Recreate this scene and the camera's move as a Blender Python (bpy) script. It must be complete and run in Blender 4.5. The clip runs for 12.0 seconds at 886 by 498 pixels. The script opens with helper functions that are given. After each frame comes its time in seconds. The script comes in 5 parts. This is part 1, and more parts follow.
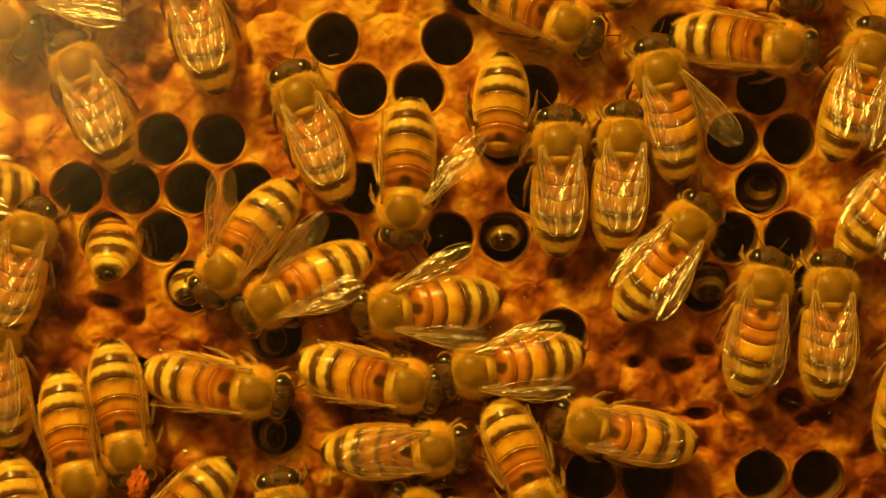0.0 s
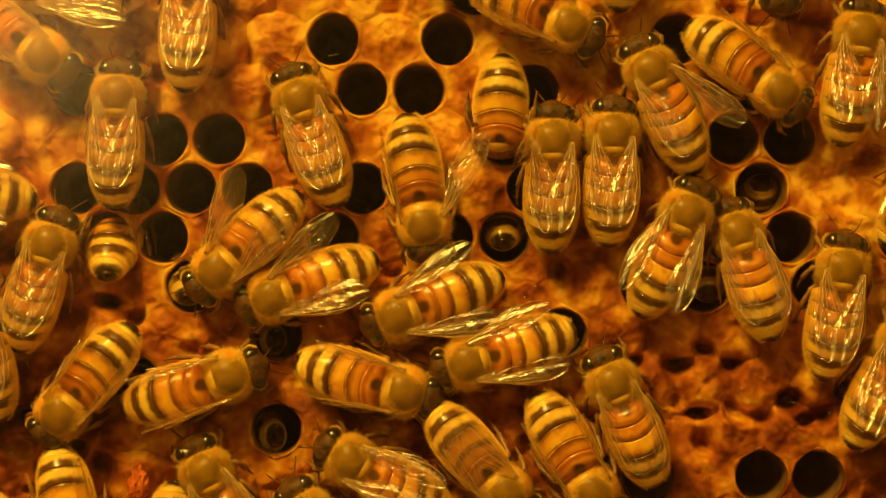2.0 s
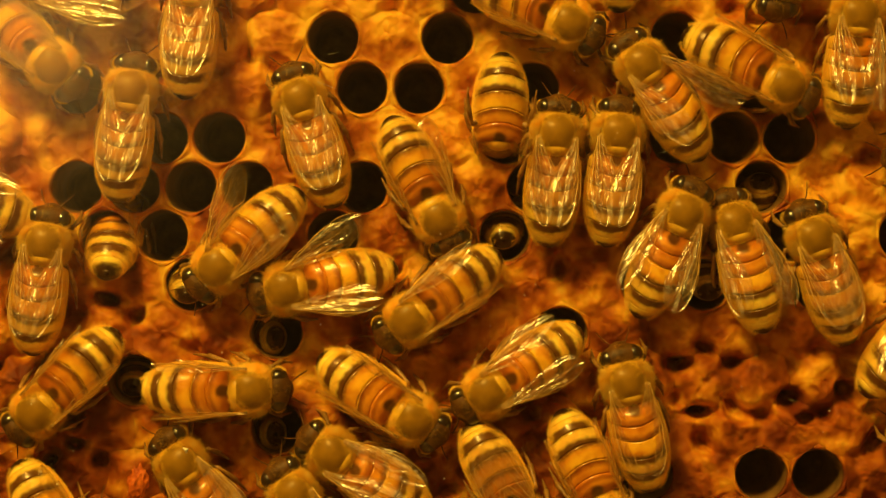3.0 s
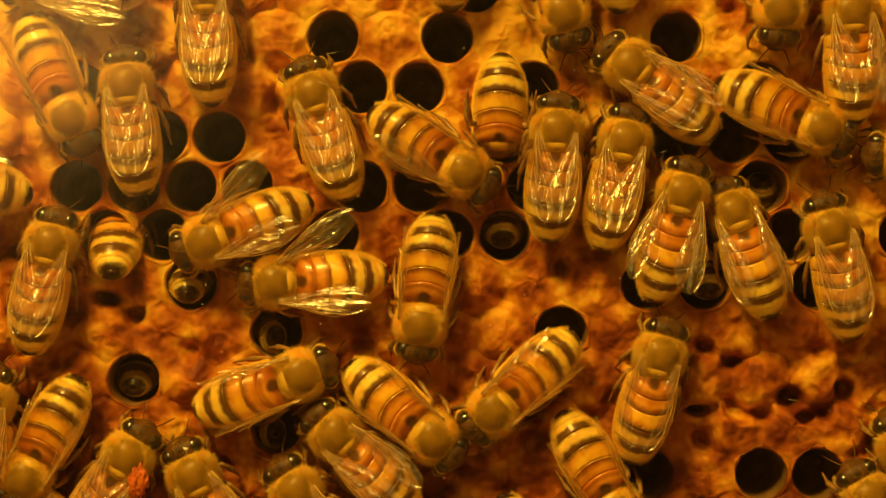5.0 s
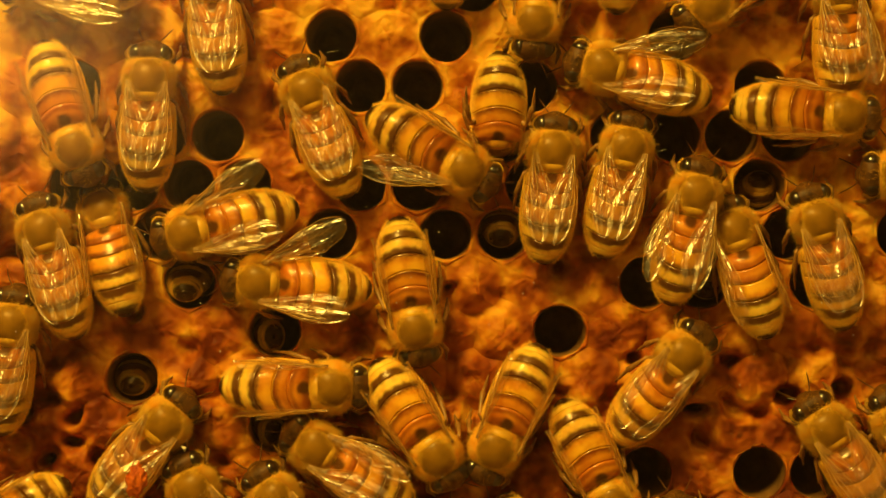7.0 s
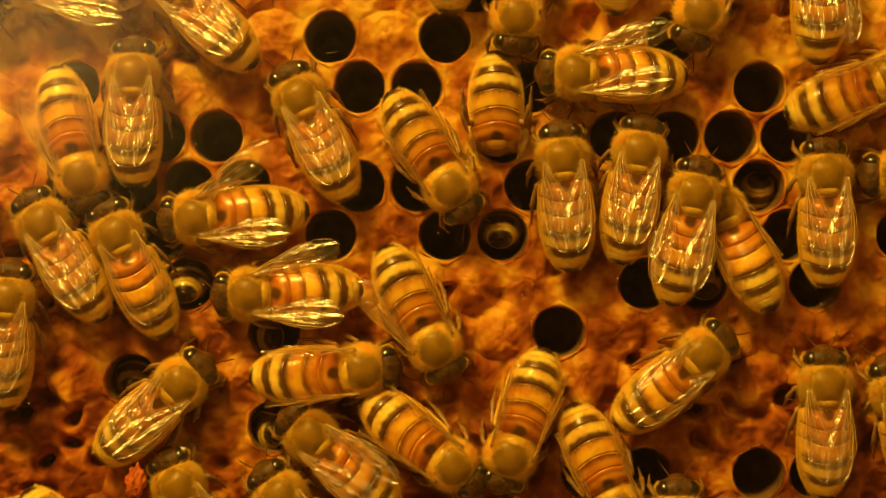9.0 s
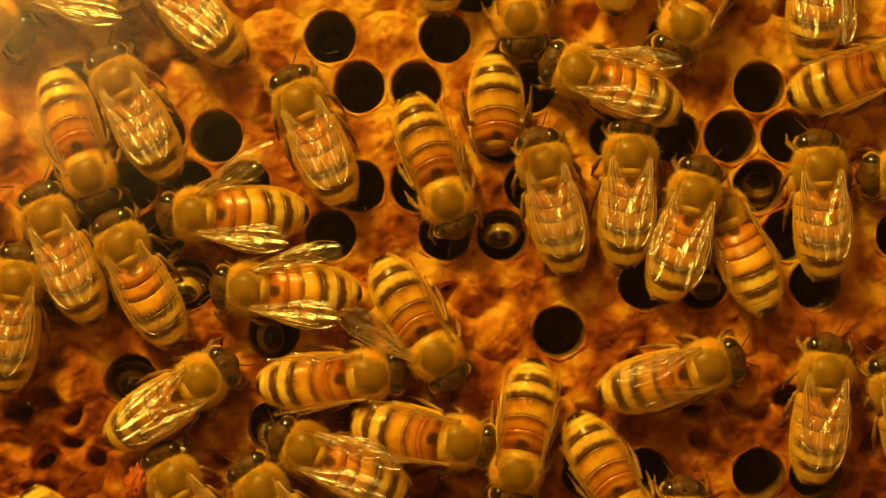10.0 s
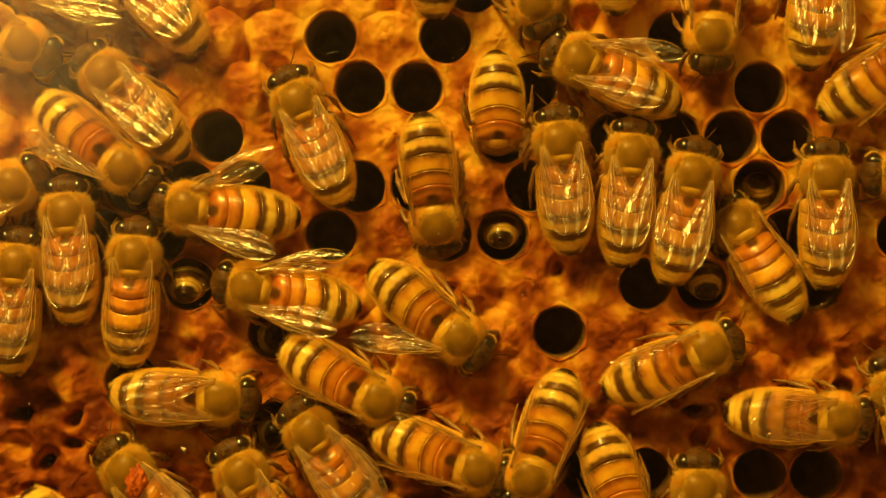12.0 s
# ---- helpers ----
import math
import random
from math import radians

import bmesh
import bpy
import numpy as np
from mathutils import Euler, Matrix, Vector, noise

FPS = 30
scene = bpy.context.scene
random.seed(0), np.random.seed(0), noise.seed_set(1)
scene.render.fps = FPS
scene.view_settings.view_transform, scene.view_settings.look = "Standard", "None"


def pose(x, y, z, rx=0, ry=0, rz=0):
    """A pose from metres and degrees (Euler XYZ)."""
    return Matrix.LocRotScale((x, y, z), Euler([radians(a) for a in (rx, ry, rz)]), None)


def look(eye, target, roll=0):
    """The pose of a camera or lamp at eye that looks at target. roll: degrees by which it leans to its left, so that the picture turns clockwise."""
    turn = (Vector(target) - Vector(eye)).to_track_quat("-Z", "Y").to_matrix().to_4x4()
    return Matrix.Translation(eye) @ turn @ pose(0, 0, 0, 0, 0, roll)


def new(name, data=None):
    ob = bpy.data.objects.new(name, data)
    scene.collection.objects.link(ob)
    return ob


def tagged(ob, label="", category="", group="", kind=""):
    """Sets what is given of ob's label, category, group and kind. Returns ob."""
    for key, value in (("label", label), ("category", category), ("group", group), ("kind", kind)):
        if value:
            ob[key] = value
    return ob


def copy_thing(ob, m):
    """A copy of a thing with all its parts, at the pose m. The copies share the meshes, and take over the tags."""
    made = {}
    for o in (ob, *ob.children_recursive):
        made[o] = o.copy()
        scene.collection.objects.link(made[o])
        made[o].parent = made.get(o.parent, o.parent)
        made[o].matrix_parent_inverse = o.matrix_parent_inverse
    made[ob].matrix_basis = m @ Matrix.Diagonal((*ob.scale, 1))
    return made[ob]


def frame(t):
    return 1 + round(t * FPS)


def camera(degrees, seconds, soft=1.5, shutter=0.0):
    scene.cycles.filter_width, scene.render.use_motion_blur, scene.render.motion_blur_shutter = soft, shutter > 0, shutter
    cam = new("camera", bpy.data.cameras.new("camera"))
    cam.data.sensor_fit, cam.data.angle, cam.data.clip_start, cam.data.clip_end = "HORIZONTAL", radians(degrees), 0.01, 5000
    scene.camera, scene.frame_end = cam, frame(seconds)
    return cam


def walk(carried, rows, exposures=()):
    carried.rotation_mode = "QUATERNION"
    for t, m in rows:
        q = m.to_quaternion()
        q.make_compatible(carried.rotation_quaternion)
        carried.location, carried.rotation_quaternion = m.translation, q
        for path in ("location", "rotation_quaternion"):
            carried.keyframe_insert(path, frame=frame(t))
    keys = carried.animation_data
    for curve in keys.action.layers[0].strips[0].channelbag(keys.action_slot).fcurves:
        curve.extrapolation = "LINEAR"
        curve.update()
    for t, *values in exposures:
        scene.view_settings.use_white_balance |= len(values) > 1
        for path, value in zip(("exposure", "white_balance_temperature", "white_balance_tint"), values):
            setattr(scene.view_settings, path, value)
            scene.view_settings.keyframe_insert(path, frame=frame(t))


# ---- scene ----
# Millimetres are used while modelling; MM turns them into metres.
MM = 0.001

# ---- camera ----
cam = camera(26, 12.0, soft=1.3, shutter=0.3)
EYE = (0, -0.1776, 0)
walk(cam, [
    (0, look(EYE, (0.000000, 0, 0.000000))),
    (2.5, look(EYE, (0.000000, 0, 0.000000))),
    (3, look(EYE, (0.000000, 0, -0.000157))),
    (5, look(EYE, (0.000000, 0, -0.000209))),
    (5.5, look(EYE, (0.000000, 0, -0.000314))),
    (6, look(EYE, (-0.000052, 0, -0.000314))),
    (6.5, look(EYE, (0.000000, 0, -0.000471))),
    (7, look(EYE, (0.000157, 0, -0.000314))),
    (9, look(EYE, (0.000225, 0, -0.000225))),
    (9.5, look(EYE, (0.000235, 0, -0.000209))),
    (10, look(EYE, (0.000235, 0, -0.000209))),
    (11, look(EYE, (0.000235, 0, -0.000209))),
    (11.5, look(EYE, (0.000209, 0, -0.000209))),
    (12, look(EYE, (0.000183, 0, -0.000199))),
], exposures=[(0, 0.0, 6500, 10), (12, 0.0, 6500, 10)])

# ---- light ----
world = bpy.data.worlds.new("world")
scene.world = world
world.use_nodes = True
world.node_tree.nodes["Background"].inputs[0].default_value = (1.0, 0.52, 0.12, 1)
world.node_tree.nodes["Background"].inputs[1].default_value = 0.05


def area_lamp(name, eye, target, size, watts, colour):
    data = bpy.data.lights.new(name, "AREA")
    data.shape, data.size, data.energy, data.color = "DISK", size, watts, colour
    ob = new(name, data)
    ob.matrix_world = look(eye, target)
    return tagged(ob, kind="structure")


area_lamp("hanging_lamp", (-0.125, -0.235, 0.27), (0, 0, 0), 0.098, 1.80, (1.0, 0.635, 0.10))
area_lamp("globe_lamp", (-0.20, -0.70, 0.118), (0, 0, 0.03), 0.14, 0.14, (1.0, 0.54, 0.11))
# unseen fill lamp, added to lift the dark cell insides and crevices
area_lamp("fill_lamp", (0.05, -0.42, 0.395), (0.05, -0.42, 0), 0.2, 0.46, (1.0, 0.60, 0.14))


# ---- materials ----
def material(name):
    mat = bpy.data.materials.new(name)
    mat.use_nodes = True
    nodes, links = mat.node_tree.nodes, mat.node_tree.links
    return mat, nodes, links, nodes["Principled BSDF"]


def ramp(nodes, stops, smooth=False):
    node = nodes.new("ShaderNodeValToRGB")
    e = node.color_ramp.elements
    while len(e) < len(stops):
        e.new(0.5)
    for el, (p, c) in zip(e, stops):
        el.position, el.color = p, (*c, 1)
    if smooth:
        node.color_ramp.interpolation = "EASE"
    return node


def noisy(nodes, links, coord, scale, detail=4, rough=0.55):
    n = nodes.new("ShaderNodeTexNoise")
    n.inputs["Scale"].default_value, n.inputs["Detail"].default_value, n.inputs["Roughness"].default_value = scale, detail, rough
    links.new(coord, n.inputs["Vector"])
    return n


def bump(nodes, links, height, bsdf, strength, distance, before=None):
    b = nodes.new("ShaderNodeBump")
    b.inputs["Strength"].default_value, b.inputs["Distance"].default_value = strength, distance
    links.new(height, b.inputs["Height"])
    if before:
        links.new(before.outputs[0], b.inputs["Normal"])
    links.new(b.outputs[0], bsdf.inputs["Normal"])
    return b


def mottled(name, stops, scale, fine, rough, bump_mm, coat=0.0, per_object=0.0, still=False, wax=0.0, shine=0.5):
    """A surface with blotches and grain; sizes in noise cells per metre."""
    mat, nodes, links, bsdf = material(name)
    place = nodes.new("ShaderNodeNewGeometry").outputs["Position"] if still else nodes.new("ShaderNodeTexCoord").outputs["Object"]
    info = nodes.new("ShaderNodeObjectInfo")
    shift = nodes.new("ShaderNodeVectorMath")
    shift.operation = "ADD"
    spread = nodes.new("ShaderNodeMath")
    spread.operation, spread.inputs[1].default_value = "MULTIPLY", 0.7 if per_object and not still else 0.0
    links.new(info.outputs["Random"], spread.inputs[0])
    links.new(place, shift.inputs[0])
    links.new(spread.outputs[0], shift.inputs[1])
    big = noisy(nodes, links, shift.outputs[0], scale, 4 if still else 5, 0.5 if still else 0.6)
    small = noisy(nodes, links, shift.outputs[0], fine, 3, 0.6)
    add = nodes.new("ShaderNodeMath")
    add.operation, add.inputs[1].default_value = "MULTIPLY_ADD", 0.12 if still else 0.35
    links.new(small.outputs["Fac"], add.inputs[0])
    links.new(big.outputs["Fac"], add.inputs[2])
    own = nodes.new("ShaderNodeMath")
    own.operation, own.inputs[1].default_value = "MULTIPLY_ADD", per_object
    links.new(info.outputs["Random"], own.inputs[0])
    links.new(add.outputs[0], own.inputs[2])
    if still:
        broad = noisy(nodes, links, place, 38, 2)
        tone = nodes.new("ShaderNodeMath")
        tone.operation, tone.inputs[1].default_value = "MULTIPLY_ADD", 0.30
        links.new(broad.outputs["Fac"], tone.inputs[0])
        links.new(own.outputs[0], tone.inputs[2])
        # the wax tone also falls steadily from the top of the comb down
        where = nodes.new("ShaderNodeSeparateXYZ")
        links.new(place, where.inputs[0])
        height_tone = nodes.new("ShaderNodeMath")
        height_tone.operation, height_tone.inputs[1].default_value = "MULTIPLY_ADD", 4.0
        links.new(where.outputs["Z"], height_tone.inputs[0])
        links.new(tone.outputs[0], height_tone.inputs[2])
        own = height_tone
    off = nodes.new("ShaderNodeMath")
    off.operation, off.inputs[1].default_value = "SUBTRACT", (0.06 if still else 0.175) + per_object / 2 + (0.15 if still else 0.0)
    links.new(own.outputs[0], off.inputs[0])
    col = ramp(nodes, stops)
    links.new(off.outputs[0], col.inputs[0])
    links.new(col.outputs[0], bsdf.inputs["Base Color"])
    bsdf.inputs["Roughness"].default_value = rough
    bsdf.inputs["Coat Weight"].default_value = coat
    bsdf.inputs["Coat Roughness"].default_value = 0.25
    bsdf.inputs["Subsurface Weight"].default_value = wax
    bsdf.inputs["Specular IOR Level"].default_value = shine
    bsdf.inputs["Subsurface Radius"].default_value = (1.0, 0.45, 0.12)
    bsdf.inputs["Subsurface Scale"].default_value = 1.0 * MM
    b1 = bump(nodes, links, big.outputs["Fac"], bsdf, 0.6, bump_mm * MM)
    bump(nodes, links, small.outputs["Fac"], bsdf, 0.5, bump_mm * 0.4 * MM, b1)
    return mat


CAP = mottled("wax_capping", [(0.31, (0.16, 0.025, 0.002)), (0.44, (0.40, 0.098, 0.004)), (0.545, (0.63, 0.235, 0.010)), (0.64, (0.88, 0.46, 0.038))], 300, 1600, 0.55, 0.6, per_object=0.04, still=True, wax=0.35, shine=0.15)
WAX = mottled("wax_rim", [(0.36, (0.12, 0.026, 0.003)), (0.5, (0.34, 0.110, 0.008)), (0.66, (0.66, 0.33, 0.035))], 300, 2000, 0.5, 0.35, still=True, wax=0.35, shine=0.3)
CELL = mottled("cell_lining", [(0.3, (0.12, 0.060, 0.018)), (0.7, (0.32, 0.165, 0.045))], 500, 2500, 0.4, 0.2)
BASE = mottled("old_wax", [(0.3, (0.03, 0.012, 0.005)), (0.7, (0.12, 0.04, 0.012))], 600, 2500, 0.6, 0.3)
WOOD = mottled("pale_wood", [(0.3, (0.25, 0.14, 0.06)), (0.7, (0.42, 0.26, 0.13))], 60, 900, 0.6, 0.2)
PLASTER = mottled("plaster", [(0.3, (0.24, 0.20, 0.14)), (0.7, (0.34, 0.29, 0.22))], 4, 90, 0.9, 1.0)
EYE_BLACK = mottled("eye_black", [(0.3, (0.012, 0.005, 0.002)), (0.7, (0.030, 0.011, 0.003))], 1500, 6000, 0.28, 0.002, coat=0.5, shine=1.0)
FACE = mottled("head_brown", [(0.3, (0.045, 0.018, 0.003)), (0.7, (0.17, 0.068, 0.008))], 900, 5000, 0.5, 0.08, shine=0.25)
LEG = mottled("leg_amber", [(0.3, (0.14, 0.060, 0.010)), (0.7, (0.45, 0.23, 0.045))], 700, 4000, 0.4, 0.05)
SCUTUM = mottled("scutum_olive", [(0.3, (0.14, 0.064, 0.003)), (0.7, (0.34, 0.165, 0.006))], 700, 5000, 0.42, 0.04, coat=0.12, shine=0.25)
SCUTUM.node_tree.nodes["Principled BSDF"].inputs["Specular Tint"].default_value = (1.0, 0.72, 0.30, 1)
PLATE = mottled("back_plate_amber", [(0.3, (0.50, 0.25, 0.012)), (0.7, (0.85, 0.50, 0.035))], 700, 4000, 0.35, 0.05)


def downy(mat):
    """The sides of the thorax carry a felt of yellow down round the bare middle of the back."""
    nodes, links = mat.node_tree.nodes, mat.node_tree.links
    bsdf = nodes["Principled BSDF"]
    bare = bsdf.inputs["Base Color"].links[0].from_socket
    tc = nodes.new("ShaderNodeTexCoord")
    flat = nodes.new("ShaderNodeMapping")
    flat.inputs["Location"].default_value, flat.inputs["Scale"].default_value = (0, -0.10, 0), (560, 530, 0)
    links.new(tc.outputs["Object"], flat.inputs["Vector"])
    far = nodes.new("ShaderNodeVectorMath")
    far.operation = "LENGTH"
    links.new(flat.outputs[0], far.inputs[0])
    n = noisy(nodes, links, tc.outputs["Object"], 2600, 3)
    add = nodes.new("ShaderNodeMath")
    add.operation, add.inputs[1].default_value = "MULTIPLY_ADD", 0.5
    links.new(n.outputs["Fac"], add.inputs[0])
    links.new(far.outputs["Value"], add.inputs[2])
    edge = ramp(nodes, [(0.0, (0, 0, 0)), (1.0, (1, 1, 1))])
    step = nodes.new("ShaderNodeMapRange")
    step.inputs["From Min"].default_value, step.inputs["From Max"].default_value = 1.02, 1.46
    links.new(add.outputs[0], step.inputs["Value"])
    links.new(step.outputs[0], edge.inputs[0])
    mix = nodes.new("ShaderNodeMix")
    mix.data_type = "RGBA"
    links.new(edge.outputs[0], mix.inputs[0])
    links.new(bare, mix.inputs[6])
    mix.inputs[7].default_value = (1.0, 0.60, 0.05, 1)
    links.new(mix.outputs[2], bsdf.inputs["Base Color"])
    rough = nodes.new("ShaderNodeMapRange")
    rough.inputs["To Min"].default_value, rough.inputs["To Max"].default_value = 0.45, 0.8
    links.new(edge.outputs[0], rough.inputs["Value"])
    links.new(rough.outputs[0], bsdf.inputs["Roughness"])


downy(SCUTUM)
DUST = mottled("pale_dust", [(0.3, (0.7, 0.62, 0.45)), (0.7, (0.85, 0.8, 0.65))], 900, 4000, 0.7, 0.01)
FLAKE = mottled("resin_flake", [(0.3, (0.34, 0.045, 0.003)), (0.7, (0.85, 0.20, 0.012))], 1100, 3500, 0.5, 0.5, shine=0.3)


BOW = 0.85             # how far the bands of the abdomen bow towards its tip


def maths(nodes, links, kind, *values):
    """A maths node fed with sockets or numbers; returns its output."""
    node = nodes.new("ShaderNodeMath")
    node.operation = kind
    for slot, v in zip(node.inputs, values):
        if isinstance(v, (int, float)):
            slot.default_value = v
        else:
            links.new(v, slot)
    return node.outputs[0]


def blend(nodes, links, fac, a, b, kind="MIX"):
    """Mixes two colours, each a socket or three numbers."""
    node = nodes.new("ShaderNodeMix")
    node.data_type, node.blend_type = "RGBA", kind
    for slot, v in ((node.inputs[0], fac), (node.inputs[6], a), (node.inputs[7], b)):
        if isinstance(v, (int, float)):
            slot.default_value = v
        elif isinstance(v, tuple):
            slot.default_value = (*v, 1)
        else:
            links.new(v, slot)
    return node.outputs[2]


def step_between(nodes, links, value, low, high, top=1.0):
    node = nodes.new("ShaderNodeMapRange")
    node.interpolation_type = "SMOOTHSTEP"
    for name, v in (("From Min", low), ("From Max", high), ("To Max", top)):
        node.inputs[name].default_value = v
    links.new(value, node.inputs["Value"])
    return node.outputs[0]


def abdomen_material():
    """Amber rings at the waist, dark crescents with pale felt between them towards the tip."""
    mat, nodes, links, bsdf = material("banded_abdomen")
    tc, info, sep, own = nodes.new("ShaderNodeTexCoord"), nodes.new("ShaderNodeObjectInfo"), nodes.new("ShaderNodeSeparateXYZ"), nodes.new("ShaderNodeSeparateColor")
    links.new(tc.outputs["Object"], sep.inputs[0])
    links.new(info.outputs["Color"], own.inputs[0])
    x, y, z = sep.outputs
    n = noisy(nodes, links, tc.outputs["Object"], 1500, 4).outputs["Fac"]
    fine = noisy(nodes, links, tc.outputs["Object"], 4800, 3)
    square = maths(nodes, links, "MULTIPLY", x, x)
    s = maths(nodes, links, "MULTIPLY_ADD", y, -1 / (8.5 * MM), -1.8 / 8.5)
    s = maths(nodes, links, "MULTIPLY_ADD", square, BOW / 6.25 / 8.5 / MM ** 2, s)
    s = maths(nodes, links, "MULTIPLY_ADD", n, 0.055, s)
    s = maths(nodes, links, "MULTIPLY_ADD", fine.outputs["Fac"], 0.025, s)
    s = maths(nodes, links, "SUBTRACT", s, 0.04)
    orange, amber, red, brown, dark, gold, pale = (0.62, 0.205, 0.009), (0.74, 0.30, 0.012), (0.32, 0.085, 0.005), (0.23, 0.078, 0.006), (0.135, 0.053, 0.006), (0.93, 0.50, 0.026), (0.95, 0.67, 0.10)
    light = ramp(nodes, [(0.0, brown), (0.10, orange), (0.16, amber), (0.205, (0.44, 0.13, 0.007)), (0.24, orange), (0.32, amber), (0.375, red), (0.39, brown), (0.425, gold), (0.50, gold), (0.545, amber), (0.575, brown), (0.60, dark), (0.645, dark),
                         (0.685, pale), (0.74, pale), (0.775, dark), (0.83, dark), (0.865, pale), (0.94, pale), (0.968, (0.035, 0.013, 0.003))])
    deep = ramp(nodes, [(0.0, brown), (0.10, orange), (0.15, orange), (0.19, brown), (0.235, red), (0.255, amber), (0.335, amber), (0.36, brown), (0.40, dark), (0.43, gold), (0.505, amber), (0.55, brown), (0.57, dark), (0.66, dark),
                        (0.69, pale), (0.735, pale), (0.755, dark), (0.85, dark), (0.872, pale), (0.925, pale), (0.95, (0.035, 0.013, 0.003))])
    for r in (light, deep):
        links.new(s, r.inputs[0])
    col = blend(nodes, links, own.outputs[1], light.outputs[0], deep.outputs[0])
    # ruddy blotches in the amber, another pattern on each ring
    moved = nodes.new("ShaderNodeVectorMath")
    moved.operation = "ADD"
    links.new(tc.outputs["Object"], moved.inputs[0])
    links.new(info.outputs["Random"], moved.inputs[1])
    blot = noisy(nodes, links, moved.outputs[0], 620, 4, 0.6)
    col = blend(nodes, links, step_between(nodes, links, blot.outputs["Fac"], 0.40, 0.66, 0.7), col, (0.70, 0.44, 0.26), "MULTIPLY")
    # pale down along the flanks
    rise = maths(nodes, links, "MULTIPLY", maths(nodes, links, "SUBTRACT", z, 3.0 * MM), 1 / 0.86)
    round_ = maths(nodes, links, "SQRT", maths(nodes, links, "MULTIPLY_ADD", rise, rise, square))
    side = maths(nodes, links, "DIVIDE", maths(nodes, links, "ABSOLUTE", x), round_)
    side = maths(nodes, links, "MULTIPLY_ADD", fine.outputs["Fac"], 0.25, side)
    col = blend(nodes, links, maths(nodes, links, "MULTIPLY", step_between(nodes, links, side, 0.86, 1.12, 0.7), step_between(nodes, links, s, 0.90, 0.80)), col, (0.80, 0.48, 0.05))
    # the bare dark spot behind the waist
    far = nodes.new("ShaderNodeVectorMath")
    far.operation = "LENGTH"
    flat = nodes.new("ShaderNodeMapping")
    flat.inputs["Location"].default_value, flat.inputs["Scale"].default_value = (0, 2.4 / 0.75, 0), (1 / (0.75 * MM), 1 / (0.75 * MM), 0)
    links.new(tc.outputs["Object"], flat.inputs["Vector"])
    links.new(flat.outputs[0], far.inputs[0])
    col = blend(nodes, links, step_between(nodes, links, maths(nodes, links, "MULTIPLY_ADD", n, 0.5, far.outputs["Value"]), 1.35, 0.7, 0.9), col, (0.05, 0.017, 0.003))
    hue = nodes.new("ShaderNodeHueSaturation")
    links.new(maths(nodes, links, "MULTIPLY_ADD", own.outputs[0], 0.32, 0.82), hue.inputs["Value"])
    links.new(col, hue.inputs["Color"])
    links.new(hue.outputs[0], bsdf.inputs["Base Color"])
    bsdf.inputs["Roughness"].default_value = 0.36
    bsdf.inputs["Specular IOR Level"].default_value = 0.45
    bsdf.inputs["Coat Weight"].default_value = 0.35
    bsdf.inputs["Coat Roughness"].default_value = 0.14
    bsdf.inputs["Specular Tint"].default_value = (1.0, 0.78, 0.50, 1)
    bump(nodes, links, fine.outputs["Fac"], bsdf, 0.5, 0.035 * MM)
    return mat


